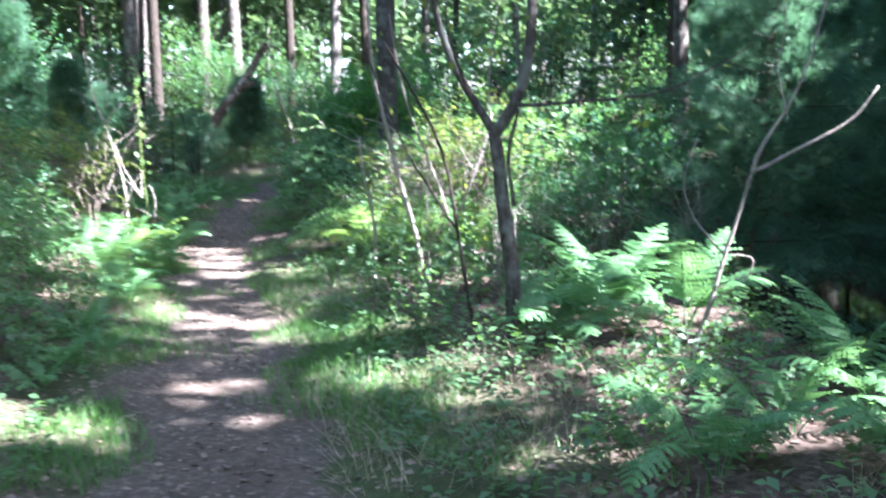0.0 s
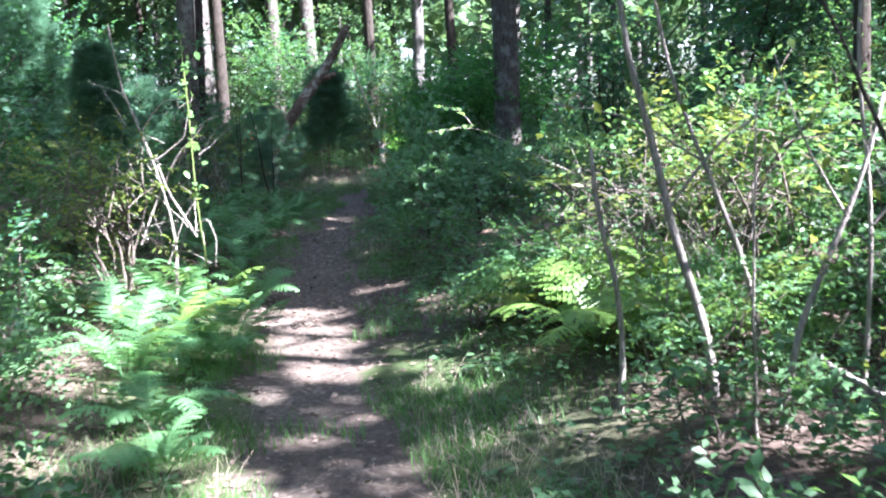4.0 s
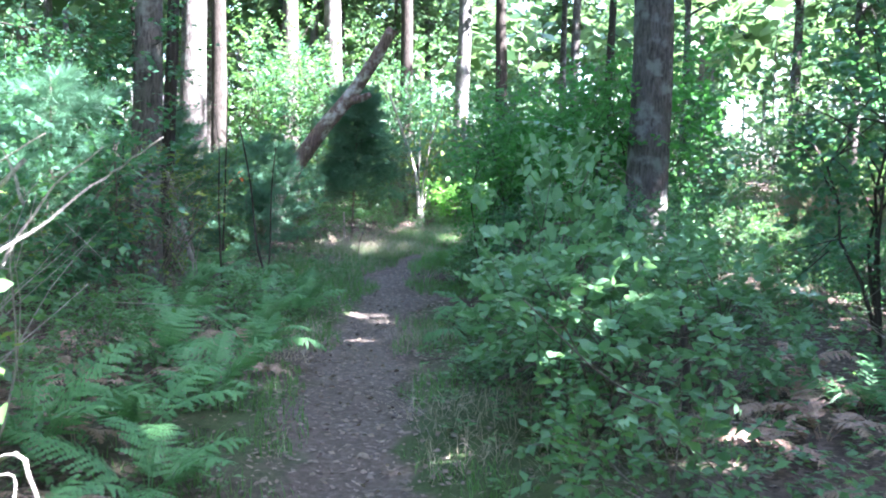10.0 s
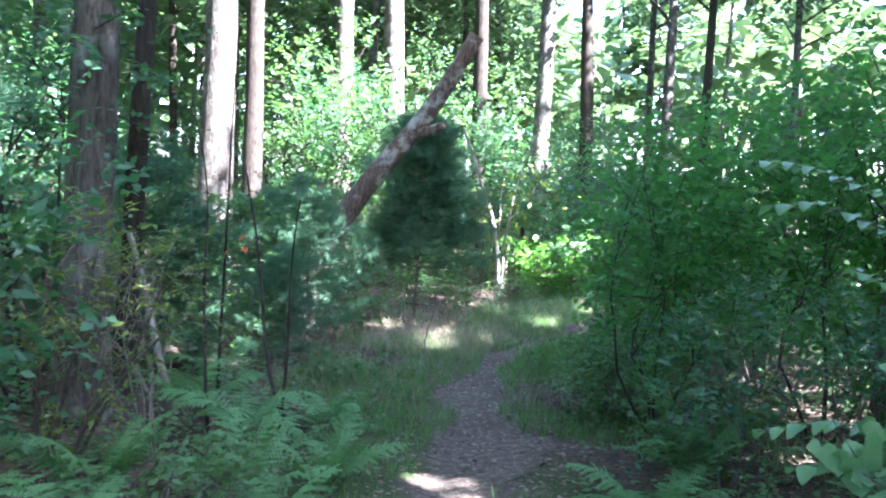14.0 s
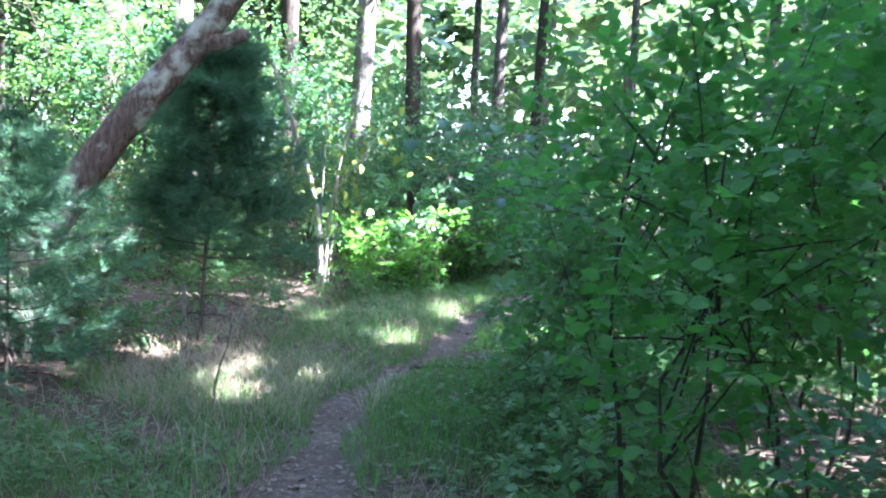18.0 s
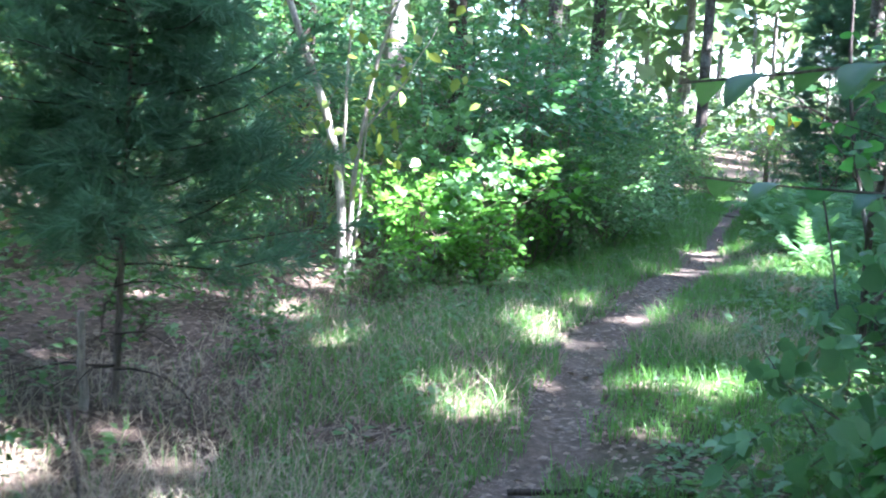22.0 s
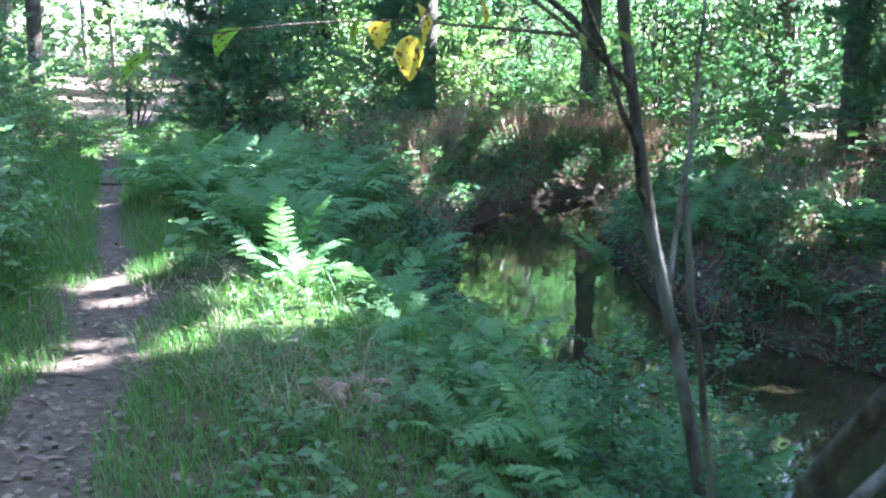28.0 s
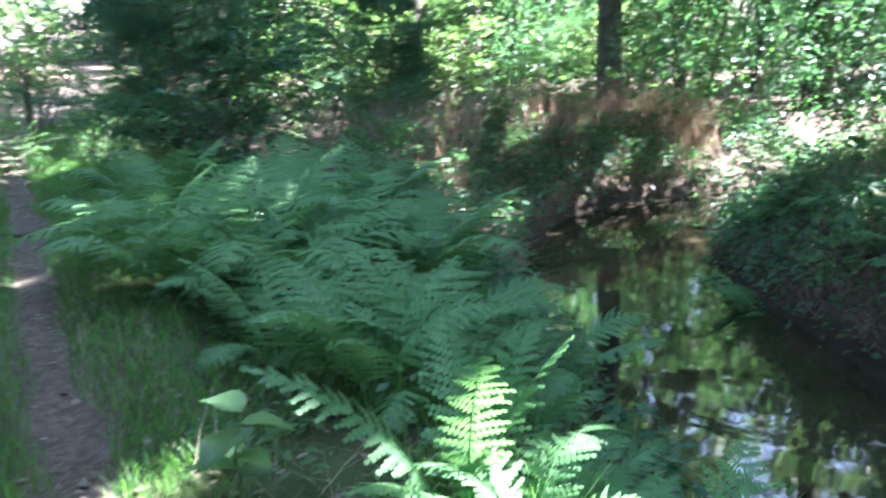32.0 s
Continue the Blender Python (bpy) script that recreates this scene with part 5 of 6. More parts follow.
dark_stem = [([(0, 0, -0.05), (-0.1, 0, 0.6), (-0.2, 0, 1.3), (-0.6, 0.1, 2.0)], 0.015, 0.008), ([(-0.12, 0, 0.7), (-0.5, 0, 1.3), (-0.7, 0.1, 1.9)], 0.009, 0.004)]
stick_tree("small_tree", "thin dark sapling stem with bare twigs", "tree", 0.2, 7.5, dark_stem, BARK_DARK)

thicket = [([(-0.24, 0.2, -0.05), (-0.24, 0.2, 0.3), (-0.45, 0.2, 1.0), (-0.64, 0.2, 1.8), (-0.7, 0.25, 2.6)], 0.026, 0.012), ([(0.1, 0.55, -0.05), (0.06, 0.6, 0.5), (-0.2, 0.6, 1.2), (-0.44, 0.6, 1.9), (-0.5, 0.6, 2.5)], 0.018, 0.007),
           ([(0.0, -0.2, -0.05), (0.07, -0.2, 0.5), (0.29, -0.2, 0.96), (0.45, -0.2, 1.5)], 0.02, 0.009), ([(-0.15, -0.33, -0.05), (-0.17, -0.33, 0.68), (-0.12, -0.3, 1.5)], 0.009, 0.004),
           ([(0.13, -0.4, 0.35), (0.3, -0.6, 0.26), (0.5, -0.85, 0.14)], 0.016, 0.01), ([(-0.7, 0.3, -0.05), (-0.67, 0.3, 0.48), (-0.79, 0.3, 1.03), (-0.8, 0.3, 1.3)], 0.018, 0.011),
           ([(0.45, 0.1, -0.05), (0.5, 0.1, 0.9), (0.42, 0.1, 1.8), (0.55, 0.2, 2.6)], 0.014, 0.006), ([(-0.45, 0.2, 1.0), (-0.2, 0.1, 1.35), (0.1, 0.1, 1.5)], 0.009, 0.003),
           ([(-0.2, 0.6, 1.2), (-0.6, 0.4, 1.45), (-1.0, 0.4, 1.55)], 0.008, 0.003), ([(0.29, -0.2, 0.96), (0.1, -0.2, 1.3), (0.0, -0.1, 1.7)], 0.008, 0.003), ([(0.5, 0.1, 0.9), (0.8, 0.0, 1.3), (1.0, 0.0, 1.4)], 0.008, 0.003)]
# the pale bark colour stands in for sunlight on these stems
stick_tree("dead_shrub", "thicket of bare leaning stems, coloured pale as if sunlit", "shrub", 0.0, 10.0, thicket, TWIG_PALE, twig_leaves(31, thicket, 120, 0.07, SMALL, LEAF_YELLOW, 0.15))
crook = [([(0, 0, -0.05), (0.12, 0, 0.35), (0.25, 0, 0.78), (0.35, 0, 1.1)], 0.017, 0.011), ([(0.35, 0, 1.1), (0.62, 0.05, 1.22), (0.95, 0.05, 1.38), (1.1, 0, 1.6)], 0.013, 0.006),
         ([(0.35, 0, 1.1), (0.42, 0, 1.3), (0.58, 0, 1.45), (0.7, 0, 1.85), (0.85, 0, 2.3)], 0.013, 0.005), ([(0.1, 0, 0.3), (0.3, -0.1, 0.45), (0.36, -0.1, 0.6), (0.2, -0.12, 0.62)], 0.007, 0.003),
         ([(0.2, 0, 0.6), (0.02, 0.1, 0.8), (-0.05, 0.1, 1.05), (0.05, 0.1, 1.3)], 0.008, 0.003), ([(0.15, 0, 0.4), (0.45, 0.1, 0.5), (0.55, 0.1, 0.42)], 0.007, 0.003), ([(0.56, 0, 1.42), (0.5, 0, 1.7), (0.55, 0, 2.1)], 0.007, 0.003)]
stick_tree("dead_shrub", "crooked pale dead shrub with bare branches", "shrub", 1.5, 6.45, crook, TWIG_PALE)
lean = [([(-0.8, 0, -0.1), (-0.38, 0, 0.6), (0.03, 0, 1.25), (0.38, 0, 1.75), (0.98, 0, 2.45), (1.22, 0.02, 2.8), (1.6, 0, 3.45)], 0.165, 0.085), ([(0.9, -0.02, 2.3), (1.12, -0.06, 2.34), (1.24, -0.08, 2.38)], 0.075, 0.05)]
stick_tree("dead_tree", "dead leaning trunk with reddish flaking bark and a stub", "tree", -6.3, 29.1, lean, BARK_DEAD, None, sides=16)

vine = [([(0, 0, 0), (0.02, 0, 0.5), (-0.03, 0, 0.8), (-0.06, 0, 1.6), (-0.05, 0, 2.1), (-0.08, 0, 2.5)], 0.009, 0.007)]
stick_tree("vine_stem", "pale upright stem wrapped in a light green vine", "vine", -4.08, 14.65, vine, STALK, twig_leaves(9, vine, 60, 0.08, BLADE, LEAF_BRIGHT, 0.05))
sticks = [([(0, 0, -0.05), (0.05, 0, 0.6), (-0.1, 0.0, 1.3), (-0.35, 0, 1.9), (-0.45, 0, 2.6)], 0.018, 0.007), ([(0.25, 0, 0.55), (0.0, 0, 1.0), (-0.08, 0, 1.25)], 0.016, 0.01),
          ([(-0.3, 0, 0.5), (-0.1, 0.02, 0.95), (0.12, 0, 1.35), (0.4, 0, 1.6)], 0.015, 0.007), ([(-0.1, 0, 1.3), (0.2, 0, 1.5), (0.3, 0, 1.9)], 0.01, 0.004),
          ([(0.2, 0, 0.6), (0.38, -0.05, 0.75), (0.45, -0.05, 0.5), (0.42, -0.05, 0.25)], 0.01, 0.004), ([(-0.05, 0, 0.3), (0.15, 0, 0.75), (0.28, 0, 0.95)], 0.01, 0.004),
          ([(-0.2, 0, 1.6), (0.0, 0, 1.85), (0.25, 0, 1.88)], 0.01, 0.004)]
rt = random.Random(8)
for k in range(28):
    x0, z0 = rt.uniform(-0.5, 0.4), rt.uniform(0.2, 1.7)
    dx, dz = rt.uniform(-0.45, 0.45), rt.uniform(0.1, 0.5)
    sticks.append(([(x0, rt.uniform(-.2, .2), z0), (x0 + dx * 0.5, rt.uniform(-.2, .2), z0 + dz * 0.7), (x0 + dx, rt.uniform(-.2, .2), z0 + dz)], 0.006, 0.002))
stick_tree("dead_brush", "tangle of sun-bleached crossed dead sticks", "dead branch", -4.5, 15.0, sticks, TWIG_PALE)

sap = [([(0, 0, -0.05), (-0.02, 0, 0.7), (-0.12, 0, 1.2), (-0.4, 0, 2.0), (-0.65, 0, 2.7)], 0.042, 0.024), ([(0.03, 0, 0), (0.05, 0, 0.8), (0.2, 0, 1.7), (0.5, 0, 2.6)], 0.026, 0.01),
       ([(0.08, 0, 0), (0.13, 0, 0.9), (0.18, 0.05, 1.6)], 0.014, 0.006), ([(-0.05, 0, 0), (-0.02, 0.05, 0.9), (0.0, 0.1, 2.4)], 0.02, 0.008), ([(0.12, 0, 1.2), (0.45, 0, 1.6), (0.7, 0, 2.05)], 0.012, 0.004)]
stick_tree("sapling", "pale multi-stemmed sapling with yellowing leaves", "sapling", -4.7, 34.0, sap, BARK_PALE, twig_leaves(12, sap, 150, 0.12, BLADE, LEAF_YELLOW, 0.35))


def beside(*places):
    """Places in the wood, given from the foot of the tree on the brook's bank."""
    return [(x + 1.4, y - 31.55, z) for x, y, z in places]


brook_tree = [(beside((-1.4, 31.55, -0.05), (-1.43, 31.5, 0.45), (-1.52, 31.3, 0.8), (-1.65, 31.1, 1.0), (-1.7, 30.66, 1.37), (-1.66, 30.45, 1.75), (-1.58, 30.3, 2.2), (-1.4, 30.2, 3.0)), 0.025, 0.009),
              (beside((-1.43, 31.5, 0.38), (-1.2, 31.4, 0.62), (-0.98, 31.32, 0.79), (-0.7, 31.12, 0.92), (-0.45, 31.1, 1.02), (0.1, 31.0, 1.22)), 0.017, 0.006),
              (beside((-1.2, 31.75, -0.05), (-1.27, 31.8, 0.6), (-1.38, 31.87, 1.1), (-1.45, 31.89, 1.5), (-1.5, 31.9, 1.9), (-1.5, 31.95, 2.8)), 0.017, 0.009),
              (beside((-1.5, 31.5, 0.0), (-1.7, 31.42, 0.7), (-1.83, 31.38, 1.24)), 0.009, 0.005), (beside((-1.38, 31.87, 1.1), (-1.6, 31.75, 1.35), (-1.9, 31.6, 1.62)), 0.008, 0.003),
              (beside((-1.42, 31.88, 1.35), (-1.7, 31.88, 1.55), (-1.98, 31.9, 1.64), (-2.3, 32.0, 1.68)), 0.008, 0.003), (beside((-1.65, 31.1, 1.0), (-1.3, 31.0, 1.3), (-1.15, 30.9, 1.9)), 0.009, 0.004),
              (beside((-1.7, 30.66, 1.37), (-1.6, 30.75, 1.05), (-1.48, 30.7, 0.88)), 0.007, 0.003), (beside((-1.1, 31.5, -0.05), (-1.0, 31.4, 0.6), (-0.95, 31.3, 1.25)), 0.007, 0.004),
              (beside((-1.35, 31.5, 0.15), (-1.0, 31.2, 0.35), (-0.7, 31.0, 0.75)), 0.009, 0.004), (beside((-0.6, 31.1, 0.95), (-0.4, 31.0, 0.82), (-0.1, 30.9, 0.62)), 0.008, 0.003),
              (beside((-1.45, 31.89, 1.5), (-1.2, 32.1, 1.75), (-1.05, 32.3, 1.8)), 0.007, 0.003), (beside((-1.68, 30.75, 1.3), (-1.5, 30.9, 1.6), (-1.5, 31.0, 2.2)), 0.008, 0.004),
              (beside((-1.33, 31.85, 0.85), (-1.1, 32.0, 1.2), (-0.95, 32.1, 1.7)), 0.008, 0.003)]
stick_tree("small_tree", "many-stemmed dark tree leaning over the brook", "tree", -1.4, 31.55, brook_tree, BARK, twig_leaves(21, brook_tree[2:], 40, 0.06, SLIM, LEAF_YELLOW, 0.07))


# ---- low growth and litter on the forest floor ----
def scatter(rng, n, box, test):
    """n places in the box x0, x1, y0, y1 that pass the test of trail and brook distances."""
    out = []
    got = 0
    while got < n:
        x, y = rng.uniform(box[0], box[1], 4 * n), rng.uniform(box[2], box[3], 4 * n)
        d, w = far_from(TRAIL, x, y)
        b, _ = far_from(BROOK, x, y)
        half_w = np.interp(w, np.arange(len(HALF)), HALF)
        k = test(x, y, d, b, half_w, rng.random(4 * n))
        out.append(np.stack([x[k], y[k]], -1))
        got += int(k.sum())
    p = np.vstack(out)[:n]
    return np.column_stack([p, land(p[:, 0], p[:, 1])])


def blades(name, label, category, p, tall, wide, mat, seed, lean=0.5):
    """Grass: bent three-sided blades, joined into one sheet of growth."""
    rng = np.random.default_rng(seed)
    n = len(p)
    h = tall * rng.uniform(0.4, 1.15, n)
    a = rng.uniform(0, 6.28, n)
    side = np.stack([np.cos(a), np.sin(a), np.zeros(n)], -1)
    out = np.stack([-np.sin(a), np.cos(a), np.zeros(n)], -1)
    ln = (lean * rng.uniform(0.1, 1.2, n) * h)[:, None]
    up = np.array([0, 0, 1.0])
    w = (wide * rng.uniform(0.6, 1.3, n))[:, None]
    b = p - up * 0.01
    m = b + up * (h * 0.55)[:, None] + out * ln * 0.35
    t = b + up * (h * 0.92)[:, None] + out * ln
    V = np.stack([b - side * w, b + side * w, m + side * w * 0.8, m - side * w * 0.8, t], 1).reshape(-1, 3)
    o = (np.arange(n) * 5)[:, None]
    tagged(new(name, mesh_of(name, V, [np.array([(0, 1, 2, 3)]) + o, np.array([(3, 2, 4)]) + o], mat)), label, category, kind="stuff")


gr = np.random.default_rng(77)
pale_side = lambda x, y: (x < np.interp(y, TRAIL[:, 1], TRAIL[:, 0])) & (y > 28.5) & (y < 34) & (x > -5.4)
lush = lambda x, y, d, b, h, u: ((d > h * (0.9 + 0.5 * wave(x, y, 3.3, 19))) | ((y < 11) & (wave(x, y, 1.7, 31) > 0.25))) & (d < 2.3) & (b > 1.5) & (u < np.exp(-((d - h - 0.25) / 0.5) ** 2) * (0.3 + 0.7 * ((y < 13.5) | (y > 26.5))) + 0.06 + 0.9 * ((y > 24.5) & (d < 2.2)) * (x > -4.9 - 1.5 * (y < 28.6)) * (1 - 0.55 * ((y > 33) & (x < np.interp(y, TRAIL[:, 1], TRAIL[:, 0])))) * (1 - 0.25 * pale_side(x, y))) & (wave(x, y, 1.9, 3) + wave(x, y, 4.3, 8) * 0.5 + (y > 26) * 0.6 > -0.15)
blades("grass", "short green grass along the edges of the trail", "grass", scatter(gr, 120000, (-6, 3, 1, 48), lush), 0.135, 0.0024, GRASS, 1, 1.0)
lush_n = lambda x, y, d, b, h, u: (d > h * (0.9 + 0.35 * wave(x, y, 3.7, 23))) & (d < 1.5) & (b > 1.35) & (wave(x, y, 2.4, 5) > -0.5) & ((x > np.interp(y, TRAIL[:, 1], TRAIL[:, 0])) | (y > 34.5))
blades("verge_grass", "lush green grass on the verges near the brook", "grass", scatter(gr, 25000, (-4.6, 5, 29.5, 52), lush_n), 0.1, 0.0024, GRASS_LUSH, 9, 0.9)
dry = lambda x, y, d, b, h, u: (d > h) & (d < 2.6) & (b > 1.4) & ((y < 33) | (u < 0.09)) & ((wave(x, y, 1.3, 12) > 0.25) | pale_side(x, y) | (np.hypot(x + 4.9, (y - 28.3) * 1.0) < 1.1) | (np.hypot(x + 5.4, (y - 26.6) * 0.6) < 0.9) | (np.hypot(x - 0.4, y - 5.9) < 0.9) | (np.hypot(x - 0.1, y - 6.1) < 0.6)) & (u < 0.2 + 0.04 * pale_side(x, y) + 0.8 * (np.hypot(x + 4.9, y - 28.3) < 1.0))
blades("dry_grass", "tufts of dry straw-coloured grass beside the trail", "grass", scatter(gr, 19000, (-7, 3, 2, 47), dry), 0.19, 0.0017, STRAW, 2, 2.2)
tangle = lambda x, y, d, b, h, u: (np.hypot(x + 1.0, (y - 34.05) * 0.8) < 0.45 + 0.1 * wave(x, y, 8.0, 2)) | ((np.hypot(x + 1.95, (y - 31.75) * 0.7) < 0.5 + 0.12 * wave(x, y, 8.0, 2)) & (d > h))
blades("dry_tangle", "matted tangle of dry pale stalks beside the trail", "dead plants", scatter(gr, 1300, (-2.6, -0.3, 30.9, 34.8), tangle), 0.2, 0.002, STRAW, 12, 2.0)
tall_ = lambda x, y, d, b, h, u: (b > 1.2) & (b < 2.4) & (x > -1) & (y > 27) & (u < 0.6)
blades("sedge", "long green sedge on the banks of the brook", "grass", scatter(gr, 9000, (-1, 9, 27, 44), tall_), 0.32, 0.003, GRASS, 3, 1.1)
red = lambda x, y, d, b, h, u: (b > 1.4) & (b < 4.2) & (east_of(BROOK, x, y) | (y > 39.5)) & (x > 2.6) & (y < 44) & (wave(x, y, 2.2, 5) > 0.0)
blades("dead_stalks", "rusty dead stalks and grass on the far bank", "dead plants", scatter(gr, 9000, (2, 11, 31, 44), red), 0.42, 0.003, RUST, 4, 0.8)

thatch = lambda x, y, d, b, h, u: (b > 0.9) & (b < 1.7) & ((x > 2.9) | (y > 38.5)) & (wave(x, y, 3.4, 8) > -0.45)
blades("bank_thatch", "withered brown thatch hanging over the brook's cut bank", "dead plants", scatter(gr, 6000, (2.6, 9, 32, 42), thatch), 0.26, 0.003, RUST, 15, 2.4)
stalky = lambda x, y, d, b, h, u: (b > 1.3) & (b < 3.2) & (wave(x, y, 2.6, 17) > -0.2)
blades("dry_stalks", "upright dry reddish stalks on the brook's far bank", "dead plants", scatter(gr, 3600, (4.2, 9.5, 40.6, 43.8), stalky), 0.75, 0.004, RUST, 6, 0.5)

# seedlings and herbs: many small leaves low over the floor
herb = lambda x, y, d, b, h, u: (d > h + 0.25) & (b > 1.28) & (u < 0.25 + 0.75 * (wave(x, y, 2.3, 21) > -0.1)) & ~((x < -4.4) & (y > 27) & (y < 33.5) & (u > 0.12)) & (u < 0.3 + 0.7 * step(0.5, 1.1, d))
hp = scatter(gr, 11500, (-8, 6, 1, 46), herb)
hh = gr.uniform(0.05, 0.34, len(hp)) * (0.35 + 0.65 * step(0.6, 1.6, far_from(TRAIL, hp[:, 0], hp[:, 1])[0]))
P, D, U, S = [], [], [], []
for k in range(9):
    a = gr.uniform(0, 6.28, len(hp))
    s = 0.35 + 0.65 * k / 8
    r = gr.uniform(0.0, 0.05, len(hp))
    P.append(hp + np.stack([np.cos(a) * r, np.sin(a) * r, hh * s], -1))
    D.append(np.stack([np.cos(a), np.sin(a), gr.uniform(-0.3, 0.5, len(hp))], -1))
    U.append(np.array([0, 0, 1.0]) + gr.normal(0, 0.25, (len(hp), 3)))
    S.append(gr.uniform(0.035, 0.085, len(hp)))
tagged(new("herbs", foliage("herbs", SMALL, np.vstack(P), np.vstack(D), np.vstack(U), np.concatenate(S), LEAF_GREEN)), "low green seedlings and herbs over the forest floor", "undergrowth", kind="stuff")

# growth that hangs over the brook's banks
beyond = lambda x, y: east_of(BROOK, x, y) | ((y > 38.8) & (x > 2.4))
bank_h = lambda x, y, d, b, h, u: (b > 1.02 - 0.2 * (y > 34)) & (b < 1.25 + 0.7 * beyond(x, y)) & (d > 0.5) & (u < 0.3 + 0.7 * (wave(x, y, 3.1, 14) > -0.3))
bp = scatter(gr, 3600, (-0.5, 11, 27, 44), bank_h)
P, D, U, S = [], [], [], []
for k in range(8):
    a = gr.uniform(0, 6.28, len(bp))
    r = gr.uniform(0.0, 0.09, len(bp))
    P.append(bp + np.stack([np.cos(a) * r, np.sin(a) * r, gr.uniform(0.02, 0.3, len(bp))], -1))
    D.append(np.stack([np.cos(a), np.sin(a), gr.uniform(-0.7, 0.3, len(bp))], -1))
    U.append(np.array([0, 0, 1.0]) + gr.normal(0, 0.4, (len(bp), 3)))
    S.append(gr.uniform(0.04, 0.1, len(bp)))
tagged(new("bank_herbs", foliage("bank_herbs", SMALL, np.vstack(P), np.vstack(D), np.vstack(U), np.concatenate(S), LEAF_SHADE)), "dark green herbs hanging over the brook's banks", "undergrowth", kind="stuff")

# undergrowth further back, seen between the trunks
far_h = lambda x, y, d, b, h, u: (d > 3.5) & (b > 2.2) & ((x < -6.5) | (x > 5) | (y > 43))
fp = scatter(gr, 5200, (-40, 42, -5, 85), far_h)
P, D, U, S = [], [], [], []
for k in range(14):
    a = gr.uniform(0, 6.28, len(fp))
    r = gr.uniform(0.0, 0.5, len(fp))
    P.append(fp + np.stack([np.cos(a) * r, np.sin(a) * r, gr.uniform(0.05, 0.8, len(fp))], -1))
    D.append(np.stack([np.cos(a), np.sin(a), gr.uniform(-0.2, 0.6, len(fp))], -1))
    U.append(np.array([0, 0, 1.0]) + gr.normal(0, 0.4, (len(fp), 3)))
    S.append(gr.uniform(0.14, 0.3, len(fp)))
tagged(new("undergrowth", foliage("undergrowth", CARD, np.vstack(P), np.vstack(D), np.vstack(U), np.concatenate(S), LEAF_GREEN)), "green undergrowth covering the floor of the wood", "undergrowth", kind="stuff")

# fallen leaves
far_litter = lambda x, y, d, b, h, u: (b > 0.98) & (b < 4.5) & beyond(x, y) & (x > 1.5)
fall = lambda x, y, d, b, h, u: (b > 1.1) & (u < np.where(d < h, 0.5, 0.8))
lp = scatter(gr, 52000, (-8, 6, 1, 46), fall)
lp = np.vstack([lp, scatter(gr, 5000, (-7, -2, 28, 34.5), lambda x, y, d, b, h, u: (x < -2.6) & (d > h) & (d < 3.2)), scatter(gr, 12000, (1.5, 11, 29, 45), far_litter)])
lp = np.vstack([lp, scatter(gr, 1500, (-4.5, 1.0, 3, 14), lambda x, y, d, b, h, u: d < h * 1.7), scatter(gr, 3500, (-5, 0, 14, 36), lambda x, y, d, b, h, u: d < h * 1.6)])
la = gr.uniform(0, 6.28, len(lp))
lp[:, 2] += gr.uniform(0.004, 0.02, len(lp))
tagged(new("fallen_leaves", foliage("fallen_leaves", CARD, lp, np.stack([np.cos(la), np.sin(la), gr.normal(0, 0.15, len(lp))], -1), np.array([0, 0, 1.0]) + gr.normal(0, 0.3, (len(lp), 3)),
                                    gr.uniform(0.02, 0.06, len(lp)), DEAD)), "brown fallen leaves on the forest floor", "leaf litter", kind="stuff")

# fallen twigs and sticks
tw_items = []
tp = scatter(gr, 420, (-7, 5, 2, 45), lambda x, y, d, b, h, u: (b > 1.2) & (u < np.where(d < h, 0.2, 1.0)))
for q in tp:
    a, L = gr.uniform(0, 6.28), gr.uniform(0.12, 0.5)
    v = np.array([math.cos(a), math.sin(a), 0])
    ln = bend([q + np.array([0, 0, 0.012]), q + v * L * 0.5 + np.array([0, 0, 0.03]), q + v * L + np.array([0, 0, 0.015])], 5, 0.01, int(1000 * abs(q[0])))
    tw_items.append((ln, np.linspace(0.006, 0.002, 5), 4, 0))
tagged(new("fallen_twigs", tubes("fallen_twigs", tw_items, TWIG)), "small dead twigs lying on the ground", "twigs", kind="stuff")


def stick(label, pts, r0, r1, mat=TWIG, name="fallen_stick", lift=0.0):
    x, y = pts[0][0], pts[0][1]
    line = [(a - x, b - y, c + (ground_z(a, b) - ground_z(x, y) if not lift else 0)) for a, b, c in pts]
    m = at(x, y)
    ob = new(name, tubes(name, [(bend(line, 12, 0.008, int(abs(x) * 50)), np.linspace(r0, r1, 12), 7, 0.08)], mat))
    ob.matrix_basis = m
    return tagged(ob, label, "stick")


stick("dark stick lying across the trail", [(-3.75, 29.35, 0.02), (-3.5, 29.3, 0.03), (-3.2, 29.15, 0.02)], 0.014, 0.008, BARK_DARK)
stick("short stick across the trail", [(0.3, 41.0, 0.02), (0.6, 41.05, 0.02), (0.85, 41.0, 0.02)], 0.014, 0.01, BARK_DARK)
stick("pale broken stem leaning among ferns", [(-6.3, 24.0, 0.0), (-6.5, 24.1, 0.5), (-6.75, 24.2, 1.3)], 0.03, 0.022, BARK_PALE, "broken_sapling", 1)
stick("thin dark stem leaning among ferns", [(-5.4, 23.9, 0.0), (-5.65, 24.0, 0.5), (-5.7, 24.1, 1.1), (-5.9, 24.2, 2.0)], 0.016, 0.008, BARK_DARK, "broken_sapling", 1)
